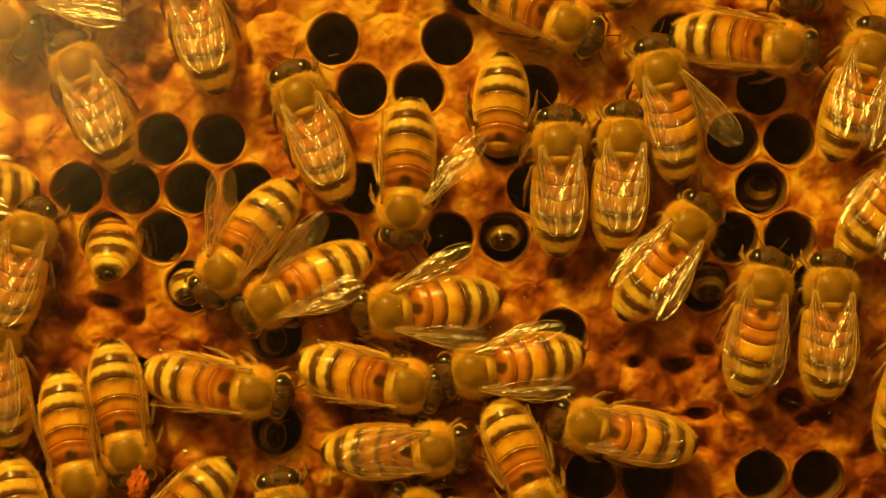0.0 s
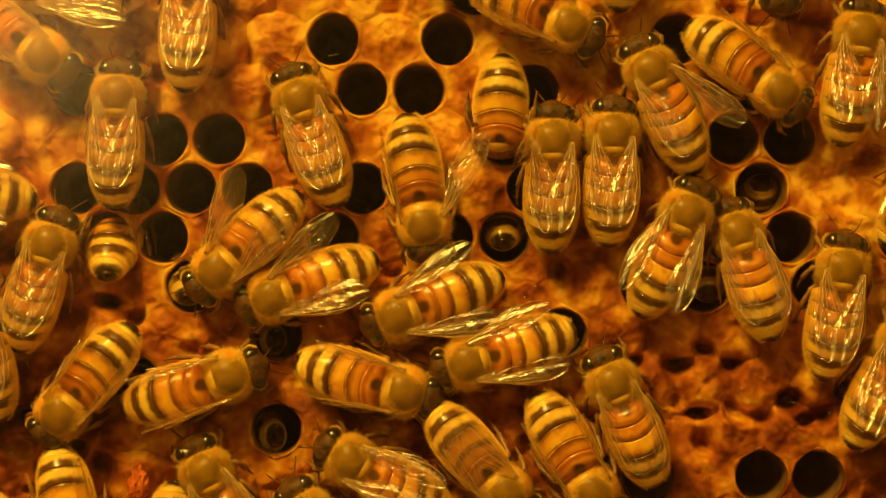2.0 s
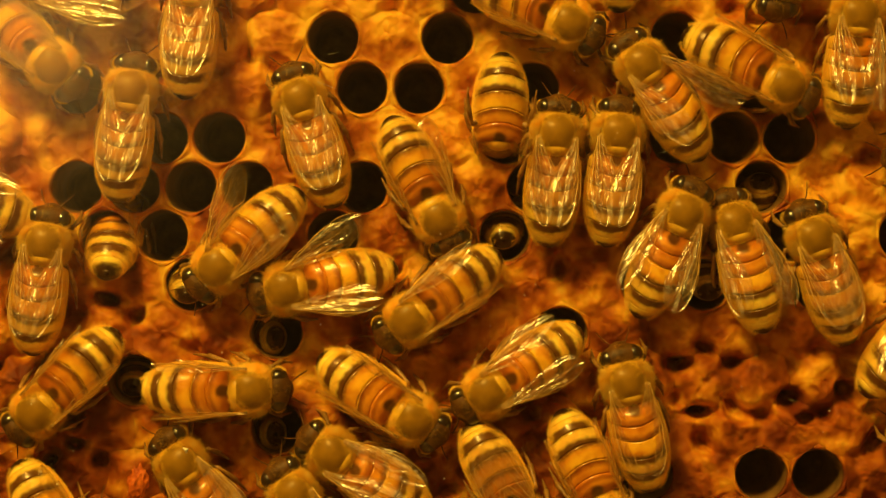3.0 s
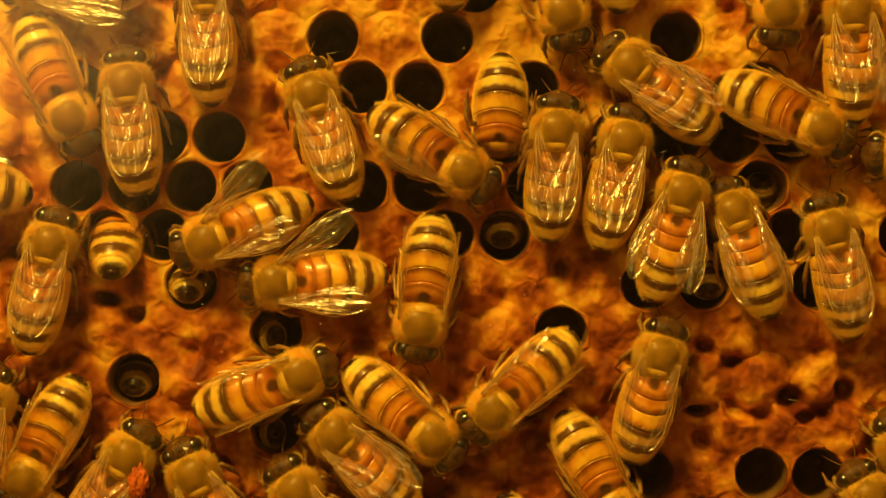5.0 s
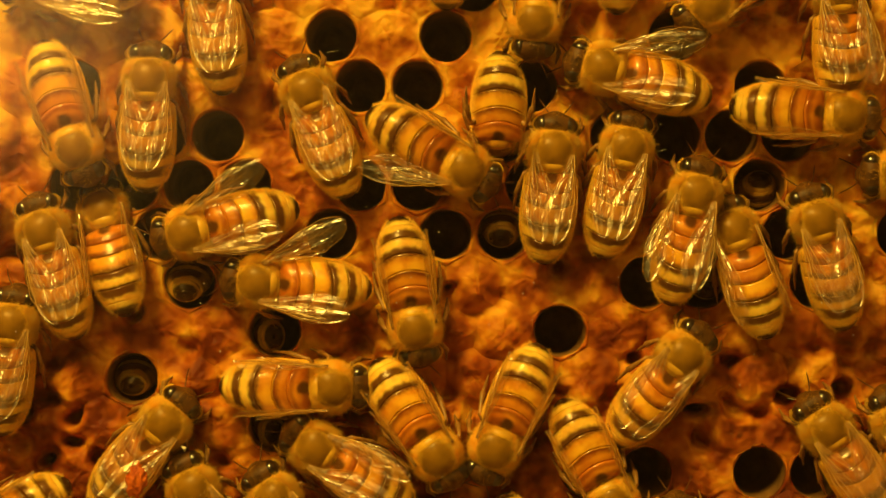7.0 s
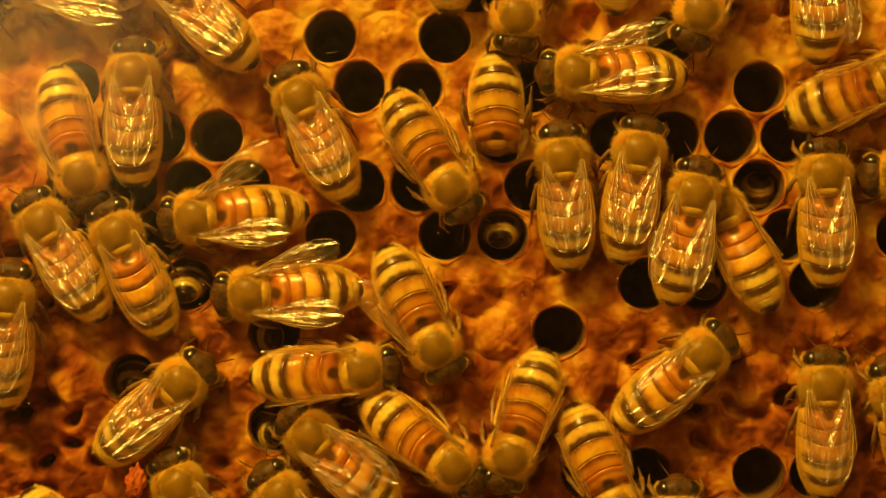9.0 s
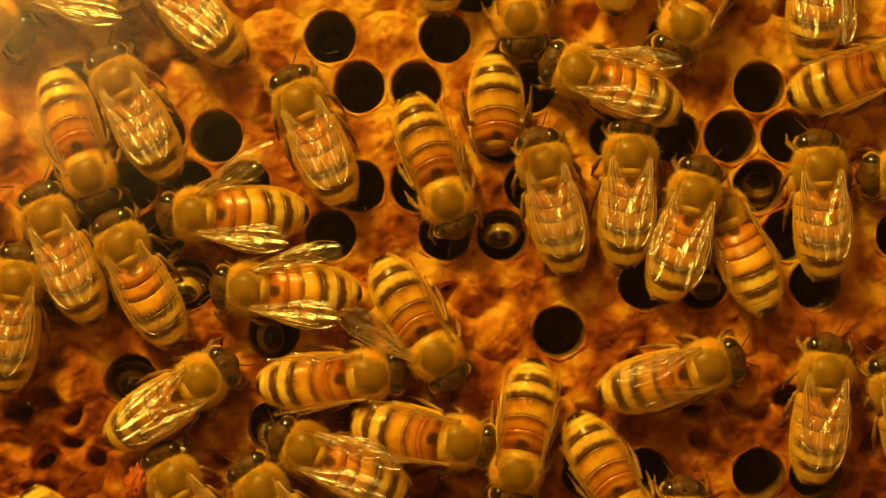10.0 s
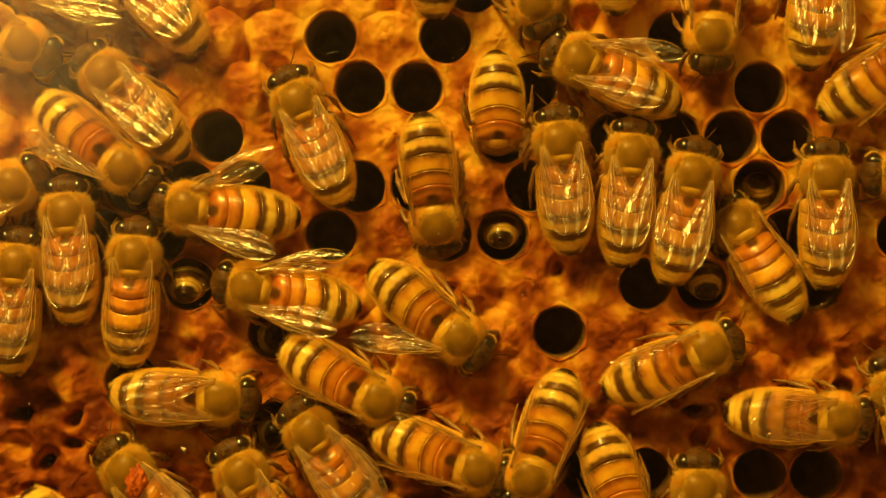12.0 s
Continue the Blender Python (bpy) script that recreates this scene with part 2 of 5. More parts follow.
def film_material(name, clear, colour, rough, body, gain):
    """A thin clear sheet: what is behind shows through, the surface glints. body: share of milky membrane."""
    mat, nodes, links, bsdf = material(name)
    out = nodes["Material Output"]
    nodes.remove(bsdf)
    clear_shader, gloss, mix = nodes.new("ShaderNodeBsdfTransparent"), nodes.new("ShaderNodeBsdfGlossy"), nodes.new("ShaderNodeMixShader")
    clear_shader.inputs[0].default_value = (*clear, 1)
    gloss.inputs["Color"].default_value = (*colour, 1)
    gloss.inputs["Roughness"].default_value = rough
    fres = nodes.new("ShaderNodeFresnel")
    fres.inputs[0].default_value = 1.5
    base = clear_shader
    if body:
        tc = nodes.new("ShaderNodeTexCoord")
        # creases that fan out from the root, bent by a slow wobble
        wobble = noisy(nodes, links, tc.outputs["Object"], 520, 2)
        bent = nodes.new("ShaderNodeVectorMath")
        bent.operation, bent.inputs[1].default_value = "MULTIPLY_ADD", (0.0011, 0.0011, 0)
        links.new(wobble.outputs["Color"], bent.inputs[0])
        links.new(tc.outputs["Object"], bent.inputs[2])
        squash = nodes.new("ShaderNodeMapping")
        squash.inputs["Scale"].default_value = (1.5, 0.15, 1.0)
        links.new(bent.outputs[0], squash.inputs["Vector"])
        fold = noisy(nodes, links, squash.outputs[0], 1800, 2, 0.5)
        cells = nodes.new("ShaderNodeTexVoronoi")
        cells.feature = "SMOOTH_F1"
        cells.inputs["Scale"].default_value = 1500
        links.new(squash.outputs[0], cells.inputs["Vector"])
        total = nodes.new("ShaderNodeMath")
        total.operation, total.inputs[1].default_value = "MULTIPLY_ADD", 0.6
        links.new(cells.outputs["Distance"], total.inputs[0])
        links.new(fold.outputs["Fac"], total.inputs[2])
        # the outer quarter of a wing has no cells and lies smooth
        reach = nodes.new("ShaderNodeSeparateXYZ")
        links.new(tc.outputs["Object"], reach.inputs[0])
        pleat = nodes.new("ShaderNodeMapRange")
        pleat.inputs["From Min"].default_value, pleat.inputs["From Max"].default_value = -7.4 * MM, -6.0 * MM
        pleat.inputs["To Min"].default_value = 0.2
        links.new(reach.outputs["Y"], pleat.inputs["Value"])
        b = nodes.new("ShaderNodeBump")
        links.new(pleat.outputs[0], b.inputs["Strength"])
        b.inputs["Distance"].default_value = 0.30 * MM
        links.new(total.outputs[0], b.inputs["Height"])
        links.new(b.outputs[0], gloss.inputs["Normal"])
        milky, both = nodes.new("ShaderNodeMixShader"), nodes.new("ShaderNodeMixShader")
        for k, kind in ((1, "ShaderNodeBsdfDiffuse"), (2, "ShaderNodeBsdfTranslucent")):
            half = nodes.new(kind)
            half.inputs[0].default_value = (0.90, 0.62, 0.16, 1)
            links.new(half.outputs[0], milky.inputs[k])
        both.inputs[0].default_value = body
        links.new(clear_shader.outputs[0], both.inputs[1])
        links.new(milky.outputs[0], both.inputs[2])
        base = both
    if body:
        mix.inputs[0].default_value = gain
    else:
        links.new(fres.outputs[0], mix.inputs[0])
    links.new(base.outputs[0], mix.inputs[1])
    links.new(gloss.outputs[0], mix.inputs[2])
    links.new(mix.outputs[0], out.inputs["Surface"])
    return mat


def fur_material():
    """Fine hairs that let light through."""
    mat, nodes, links, bsdf = material("yellow_fur")
    out = nodes["Material Output"]
    nodes.remove(bsdf)
    tc = nodes.new("ShaderNodeTexCoord")
    n = noisy(nodes, links, tc.outputs["Object"], 900, 4)
    col = ramp(nodes, [(0.3, (0.99, 0.53, 0.035)), (0.7, (1.0, 0.75, 0.15))])
    links.new(n.outputs["Fac"], col.inputs[0])
    front, back, mix = nodes.new("ShaderNodeBsdfDiffuse"), nodes.new("ShaderNodeBsdfTranslucent"), nodes.new("ShaderNodeMixShader")
    mix.inputs[0].default_value = 0.38
    for sh in (front, back):
        links.new(col.outputs[0], sh.inputs[0])
    links.new(front.outputs[0], mix.inputs[1])
    links.new(back.outputs[0], mix.inputs[2])
    links.new(mix.outputs[0], out.inputs["Surface"])
    return mat


FUR = fur_material()
ABDOMEN = abdomen_material()
WING = film_material("wing_membrane", (0.99, 0.93, 0.76), (1.0, 0.95, 0.85), 0.28, 0.06, 0.15)
GLASS = film_material("glass", (0.97, 0.98, 0.97), (1, 1, 1), 0.17, 0, 1.0)
VEIN = mottled("wing_vein", [(0.3, (0.40, 0.20, 0.03)), (0.7, (0.85, 0.55, 0.13))], 900, 4000, 0.4, 0.02, coat=0.2)


# ---- mesh helpers ----
def smooth(me):
    me.polygons.foreach_set("use_smooth", [True] * len(me.polygons))
    return me


def mesh_of(name, bm, mat):
    me = bpy.data.meshes.new(name)
    bmesh.ops.recalc_face_normals(bm, faces=bm.faces)
    bm.to_mesh(me)
    bm.free()
    me.materials.append(mat)
    return smooth(me)


def part(name, data, mat, parent, label="", at=None):
    """Links a bmesh or a mesh as one object under a thing or a part."""
    me = data if isinstance(data, bpy.types.Mesh) else mesh_of(name, data, mat)
    ob = new(name, me)
    ob.parent = parent
    if at is not None:
        ob.matrix_basis = at
    return tagged(ob, label)


def grid_mesh(bm, rows, closed=True):
    """Rows of points, each row a ring, joined by quads."""
    vs = [[bm.verts.new(p) for p in row] for row in rows]
    n = len(vs[0])
    for a, b in zip(vs, vs[1:]):
        for i in range(n if closed else n - 1):
            j = (i + 1) % n
            bm.faces.new((a[i], a[j], b[j], b[i]))
    return vs


def ellipsoid(bm, c, r, turn=None, seg=20, rings=12):
    m = Matrix.Translation(Vector(c) * MM) @ (turn or Matrix()) @ Matrix.Diagonal((r[0] * MM, r[1] * MM, r[2] * MM, 1))
    return bmesh.ops.create_uvsphere(bm, u_segments=seg, v_segments=rings, radius=1, matrix=m)["verts"]


def tube(bm, points, radii, n=7):
    """A round tube through points (millimetres)."""
    pts = [Vector(p) for p in points]
    rows = []
    for i, p in enumerate(pts):
        d = (pts[min(i + 1, len(pts) - 1)] - pts[max(i - 1, 0)]).normalized()
        side = d.cross(Vector((0.13, 0.07, 1))).normalized()
        up = side.cross(d)
        rows.append([(p + (side * math.cos(a) + up * math.sin(a)) * radii[i]) * MM for a in (math.tau * k / n for k in range(n))])
    vs = grid_mesh(bm, rows)
    bm.faces.new(vs[0][::-1])
    bm.faces.new(vs[-1])


def slab(bm, lo, hi, bevel=0.0):
    c, s = [(a + b) / 2 for a, b in zip(lo, hi)], [b - a for a, b in zip(lo, hi)]
    vs = bmesh.ops.create_cube(bm, size=1, matrix=Matrix.Translation(c) @ Matrix.Diagonal((*s, 1)))["verts"]
    if bevel:
        bmesh.ops.bevel(bm, geom=list({e for v in vs for e in v.link_edges}), offset=bevel, segments=2, affect="EDGES")


def plate(name, lo, hi, mat, label="", category="", kind="structure", bevel=0.0):
    bm = bmesh.new()
    slab(bm, lo, hi, bevel)
    me = mesh_of(name, bm, mat)
    me.polygons.foreach_set("use_smooth", [False] * len(me.polygons))
    return tagged(new(name, me), label, category, "", kind)


# ---- the viewing booth and the hive case ----
plate("wall_north", (-0.32, 0.022, -0.26), (0.32, 0.06, 0.40), PLASTER, "plain plaster wall that carries the hive")
plate("wall_south", (-0.32, -0.79, -0.26), (0.32, -0.75, 0.40), PLASTER, "plain plaster wall facing the hive")
plate("wall_west", (-0.36, -0.79, -0.26), (-0.32, 0.06, 0.40), PLASTER, "plain plaster side wall")
plate("wall_east", (0.32, -0.79, -0.26), (0.36, 0.06, 0.40), PLASTER, "plain plaster side wall")
plate("floor", (-0.36, -0.79, -0.30), (0.36, 0.06, -0.26), WOOD, "plain wooden floor of the viewing booth")
plate("ceiling", (-0.36, -0.79, 0.40), (0.36, 0.06, 0.44), PLASTER, "plain plaster ceiling of the viewing booth")

CASE_X, CASE_Z = 0.0600, 0.0420
plate("trim_top", (-CASE_X - 0.02, -0.014, CASE_Z), (CASE_X + 0.02, 0.022, CASE_Z + 0.02), WOOD, "plain pale wooden top rail of the hive case", bevel=0.0015)
plate("trim_bottom", (-CASE_X - 0.02, -0.014, -CASE_Z - 0.02), (CASE_X + 0.02, 0.022, -CASE_Z), WOOD, "plain pale wooden bottom rail of the hive case", bevel=0.0015)
plate("trim_west", (-CASE_X - 0.02, -0.014, -CASE_Z), (-CASE_X, 0.022, CASE_Z), WOOD, "plain pale wooden side rail of the hive case", bevel=0.0015)
plate("trim_east", (CASE_X, -0.014, -CASE_Z), (CASE_X + 0.02, 0.022, CASE_Z), WOOD, "plain pale wooden side rail of the hive case", bevel=0.0015)
pane = plate("window_1", (-CASE_X, -0.0125, -CASE_Z), (CASE_X, -0.0095, CASE_Z), GLASS, "clear glass pane over the comb", "glass pane")
pane.visible_shadow = False

# ---- the comb ----
PITCH = 5.285          # distance between neighbouring cells in a row
HOLE = 2.33            # radius of an open cell


def cell_at(row, k):
    """Centre of a cell, in millimetres right of and above the middle of the comb."""
    x = -10.15 + PITCH * k + PITCH / 2 * (row % 2)
    z = 19.40 - 4.655 * row + 0.01727 * row * row
    return x, z


OPEN = {(0, 0), (0, 2), (0, 6), (1, 0), (1, 1), (1, 3), (1, 7), (1, -5), (2, -3), (2, -2), (2, 3), (2, 6), (2, 7), (2, 8), (3, -5), (3, -4), (3, -3), (3, -2), (3, 0), (3, 1), (3, 3), (3, 7),
        (4, -4), (4, -3), (4, 0), (4, 2), (4, 3), (4, 7), (4, 8), (4, 10), (5, -3), (5, 5), (5, 6), (5, 8), (6, 4), (6, -1), (7, -4), (8, -1), (9, 4), (9, 5), (9, 7), (9, 8), (-1, 2), (2, 5)}
FLAT, SIDE = PITCH / 2, PITCH / math.sqrt(3)


def hex_radius(a):
    """Distance from a cell's centre to its border; a corner points up."""
    b = ((a + math.pi / 6) % (math.pi / 3)) - math.pi / 6
    return FLAT / math.cos(b)


# holes gnawed or left open between cappings: place and radius
PITS = [(21.5, -10.8, 1.15), (27.2, -15.2, 1.31), (23.8, -15.5, 0.94), (32.4, -14.2, 0.94), (18.0, -10.4, 0.78), (37.4, -13.0, 0.89), (33.5, -15.9, 0.68), (-39.2, -15.8, 0.89), (-34.3, -15.8, 0.89), (-36.9, -20.3, 0.78), (-31.9, -20.0, 0.84), (-34.5, -18.4, 0.68), (-37.9, -22.5, 0.63), (-31.6, -4.9, 0.78), (-28.7, -6.2, 0.89), (-4.4, -13.0, 0.63), (0.8, -4.1, 0.58)]


def wax_height(x, z):
    """Height of the lumpy wax face over its mean plane; it runs on from cell to cell."""
    q = Vector((x, z, 0))
    dent = sum(2.6 * math.exp(-(math.hypot(x - px, (z - pz) * 1.25) / r) ** 4) for px, pz, r in PITS if abs(x - px) < 4 and abs(z - pz) < 4)
    return -dent + 0.5 * noise.noise(q * 0.16) + 0.28 * noise.noise(q * 0.42) + 0.24 * noise.noise(q * 0.85) + 0.17 * noise.noise(q * 1.9) + 0.09 * noise.noise(q * 4.5)


def crooked(x, z, near):
    """Sideways drift of the wax, so that no border runs straight; none at open cells."""
    q, k = Vector((x * 0.33, z * 0.33, 0)), 0.75 * closed_in(x, z, near)
    return k * noise.noise(q + Vector((7, 0, 2))), k * noise.noise(q + Vector((0, 9, 5)))


def closed_in(x, z, near):
    """How far a place lies from open cells: round those the wax is filled up."""
    return min(1.0, max(0.05, (min((math.hypot(x - a, z - b) for a, b in near), default=9.0) - 3.0) / 2.4))


def pit_depth(x, z, corner, near):
    """Depth of the round gap where three cells meet; not every meeting place has one."""
    cx, cz = corner
    strong = min(1.0, max(0.0, 0.45 + 1.5 * noise.noise(Vector((cx * 0.09, cz * 0.09, 8.0))) + 0.7 * noise.noise(Vector((cx * 0.6, cz * 0.6, 3.0)))))
    return 2.3 * strong * closed_in(cx, cz, near) * math.exp(-(math.hypot(x - cx, (z - cz) * 1.15) / (0.65 + 0.4 * strong)) ** 3)


def corner_of(x0, z0, a, tall):
    """The corner of the cell at x0, z0 that lies nearest to the angle a."""
    b = math.pi / 2 + math.pi / 3 * round((a - math.pi / 2) / (math.pi / 3))
    return x0 + SIDE * math.cos(b), z0 + SIDE * math.sin(b) * tall


def seam_depth(x, z, near):
    """Depth of the groove between two cappings; it fades in and out along the border."""
    return 0.5 * closed_in(x, z, near) * min(1.0, max(0.0, 0.55 + 0.9 * noise.noise(Vector((x * 0.25, z * 0.25, 5.0)))))


def cap_mesh(x0, z0, tall, seed, near):
    rng = random.Random(seed)
    bm = bmesh.new()
    rings, n = 13, 48
    dome = rng.uniform(0.25, 0.85)
    dent = rng.uniform(0.2, 0.9) if rng.random() < 0.35 else 0.0
    tip = Vector((rng.uniform(-0.8, 0.8), rng.uniform(-0.8, 0.8)))
    sunk = rng.uniform(0.5, 1.3) if rng.random() < 0.25 else 0.0
    rows = []
    for i in range(rings + 1):
        f = 0.02 + 0.98 * i / rings
        row = []
        for j in range(n):
            a = math.tau * j / n
            hr = hex_radius(a)
            r = f * hr
            x, z = r * math.cos(a), r * math.sin(a) * tall
            d = (Vector((x, z)) - tip * (1 - f)).length / FLAT
            h = wax_height(x0 + x, z0 + z) + dome * max(0.0, 1 - d * d) ** 1.5 * min(1.0, 0.25 + 0.75 * closed_in(x0 + x, z0 + z, near)) - dent * math.exp(-(d / 0.42) ** 2)
            edge = max(0.0, (f - 0.5) / 0.5)
            h -= sunk * min(1.0, (1 - f) / 0.3) * closed_in(x0 + x, z0 + z, near)
            h -= pit_depth(x0 + x, z0 + z, corner_of(x0, z0, a, tall), near) + seam_depth(x0 + x, z0 + z, near) * edge ** 2
            dx, dz = crooked(x0 + x, z0 + z, near)
            row.append(Vector((x + dx, -h, z + dz)) * MM)
        rows.append(row)
    vs = grid_mesh(bm, rows)
    bm.faces.new(vs[0][::-1])
    grid_mesh(bm, [[v.co.copy() for v in vs[-1]], [(v.co.x, 3.4 * MM, v.co.z) for v in vs[-1]]])
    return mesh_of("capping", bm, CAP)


def open_cell_mesh(x0, z0, tall, seed, near):
    """A wax rim round a hole, with the tube of the cell behind it."""
    bm = bmesh.new()
    n = 48
    shift = Vector((seed * 3.1, seed * 5.7, 0))
    profile = [(1.0, None, 0.0), (0.96, None, 0.0), (0.0, 0.42, 0.0), (0.0, 0.22, 0.02), (0.0, 0.10, 0.09), (0.0, 0.03, 0.24), (0.0, 0.0, 0.5), (0.0, -0.02, 0.9), (0.0, -0.06, 2.0), (0.0, -0.10, 6.0), (0.0, -0.2, 10.2), (0.0, -1.3, 11.2)]
    rows = []
    for f, grow, y in profile:
        row = []
        for j in range(n):
            a = math.tau * j / n
            hr = hex_radius(a)
            r = hr * f if grow is None else min(HOLE + grow, hr * 0.95)
            wob = noise.noise(Vector((math.cos(a) * 1.6, math.sin(a) * 1.6, y * 0.4)) + shift)
            r += (0.11 * wob if grow is not None else 0)
            x, z = r * math.cos(a), r * math.sin(a) * (tall if grow is None else 1.0)
            fade = max(0.0, 1 - max(0.0, y) / 2)
            yy = y - wax_height(x0 + x, z0 + z) * fade * (1.0 if grow is None else 0.85)
            if y < 0.6 and grow is not None and grow < 0.4:
                yy += 0.3 * noise.noise(Vector((math.cos(a) * 2.2, math.sin(a) * 2.2, 4.0)) + shift)
            if grow is None:
                yy += pit_depth(x0 + x, z0 + z, corner_of(x0, z0, a, tall), near) + seam_depth(x0 + x, z0 + z, near) * (1 if f == 1.0 else 0.5)
            dx, dz = crooked(x0 + x, z0 + z, near) if grow is None else (0, 0)
            row.append(Vector((x + dx, yy, z + dz)) * MM)
        rows.append(row)
    vs = grid_mesh(bm, rows)
    bm.faces.new(vs[-1])
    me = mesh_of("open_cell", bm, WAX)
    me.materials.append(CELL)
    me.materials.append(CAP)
    for p in me.polygons:
        if p.center.x ** 2 + p.center.z ** 2 > ((HOLE + 0.12) * MM) ** 2:
            p.material_index = 2
        if p.center.y > 0.45 * MM and (p.center.x ** 2 + p.center.z ** 2) < (HOLE * 1.06 * MM) ** 2:
            p.material_index = 1
    return me


def build_comb():
    comb = new("honeycomb")
    tagged(comb, "old brown brood comb with capped and open cells", "honeycomb")
    bm = bmesh.new()
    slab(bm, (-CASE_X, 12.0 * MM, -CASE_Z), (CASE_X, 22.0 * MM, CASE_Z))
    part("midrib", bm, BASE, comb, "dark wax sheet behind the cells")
    for row in range(-6, 15):
        for k in range(-13, 15):
            x, z = cell_at(row, k)
            if abs(x) > CASE_X / MM - 2.0 or abs(z) > CASE_Z / MM - 1.5:
                continue
            at, tall = pose(x * MM, 0, z * MM), (4.655 - 0.03454 * row) / (PITCH * math.sqrt(0.75))
            near = [c for c in (cell_at(*o) for o in OPEN) if math.hypot(c[0] - x, c[1] - z) < 9]
            if (row, k) in OPEN:
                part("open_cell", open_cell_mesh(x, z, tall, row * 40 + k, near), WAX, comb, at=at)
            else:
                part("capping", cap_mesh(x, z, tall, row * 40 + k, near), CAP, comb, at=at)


# ---- the bees ----
def on_comb(x, z, heading, lift=0.0, dip=0.0):
    """The pose of a bee on the comb: millimetres, degrees of its heading, and how far its head dips."""
    f = Vector((math.cos(radians(heading)), 0, math.sin(radians(heading))))
    n = Vector((0, -1, 0))
    m = Matrix((f.cross(n), f, n)).transposed().to_4x4()
    return Matrix.Translation((x * MM, -lift * MM, z * MM)) @ m @ Matrix.Rotation(radians(-dip), 4, "X")


def abdomen_radius(s):
    """Half width of the abdomen at s, from the waist (0) to the tip (1)."""
    if s < 0.16:
        return 1.15 + 1.2 * math.sin(s / 0.16 * math.pi / 2)
    if s < 0.52:
        return 2.35 + 0.16 * math.sin((s - 0.16) / 0.36 * math.pi / 2)
    return 2.51 * max(0.0, 1 - ((s - 0.52) / 0.485) ** 2.4) ** 0.54


def abdomen_axis(s):
    """Height of the middle of the abdomen; its tip curls down."""
    return 3.05 - 1.5 * max(0, s - 0.45) ** 1.5


def segment_mesh(s0, s1, grow):
    bm = bmesh.new()
    rows, n = [], 30
    steps = 7
    for i in range(steps + 1):
        s = s0 + (s1 - s0) * i / steps
        lip = 0.014 * (i / steps) ** 1.5
        r = abdomen_radius(s) + lip + grow
        y = -1.8 - 8.5 * s
        zc = abdomen_axis(s)
        rows.append([Vector((r * math.cos(a), y + BOW * (r * math.cos(a) / 2.5) ** 2, zc + r * (0.86 if math.sin(a) > 0 else 0.75) * math.sin(a))) * MM for a in (math.tau * k / n for k in range(n))])
    r0 = [Vector((p.x * 0.86, p.y, 3.0 * MM + (p.z - 3.0 * MM) * 0.86)) for p in rows[-1]]
    rows.append(r0)
    vs = grid_mesh(bm, rows)
    bm.faces.new(vs[0][::-1])
    bm.faces.new(vs[-1])
    return mesh_of("abdomen_segment", bm, ABDOMEN)


def hair(verts, faces, p, d, length, width, rng, out=None):
    """One hair: a thin tapered blade that leans backwards; out is the way in which its coat faces."""
    out = (out or d).normalized()
    face = (out + 0.5 * Vector((rng.uniform(-1, 1), rng.uniform(-1, 1), rng.uniform(-1, 1)))).normalized()
    tip = (d + Vector((0, -0.35, -0.1))).normalized()
    side = tip.cross(face).normalized() * width
    i = len(verts)
    verts += [p - side, p + side, p + tip * length]
    turned = (2 * side).cross(tip).dot(out) < 0
    # the stored normal leans upwards, so hairs on the flanks shade as if lit
    faces.append((i + turned, i + 1 - turned, i + 2, out * 0.5 + d.normalized() * 0.25 + Vector((0, 0, 0.45))))


def fur_mesh(name, verts, faces):
    """Joins hairs; each one is shaded by its coat's normal, tipped up for brighter rims."""
    me = bpy.data.meshes.new(name)
    me.from_pydata([v * MM for v in verts], [], [f[:3] for f in faces])
    smooth(me)
    me.normals_split_custom_set([f[3].normalized() for f in faces for _ in range(3)])
    me.materials.append(FUR)
    return me


def thorax_point(q, grow=0.0):
    """A point of the squarish thorax for a direction q."""
    flat = math.hypot(q.x, q.y)
    k = 1.0
    if flat > 1e-6:
        k = (abs(q.x / flat) ** 2.5 + abs(q.y / flat) ** 2.5) ** -0.4
        k = 1 + (k - 1) * flat
    return Vector((q.x * k * (2.10 + grow), q.y * k * (2.08 + grow), 3.15 + q.z * (1.9 + grow)))


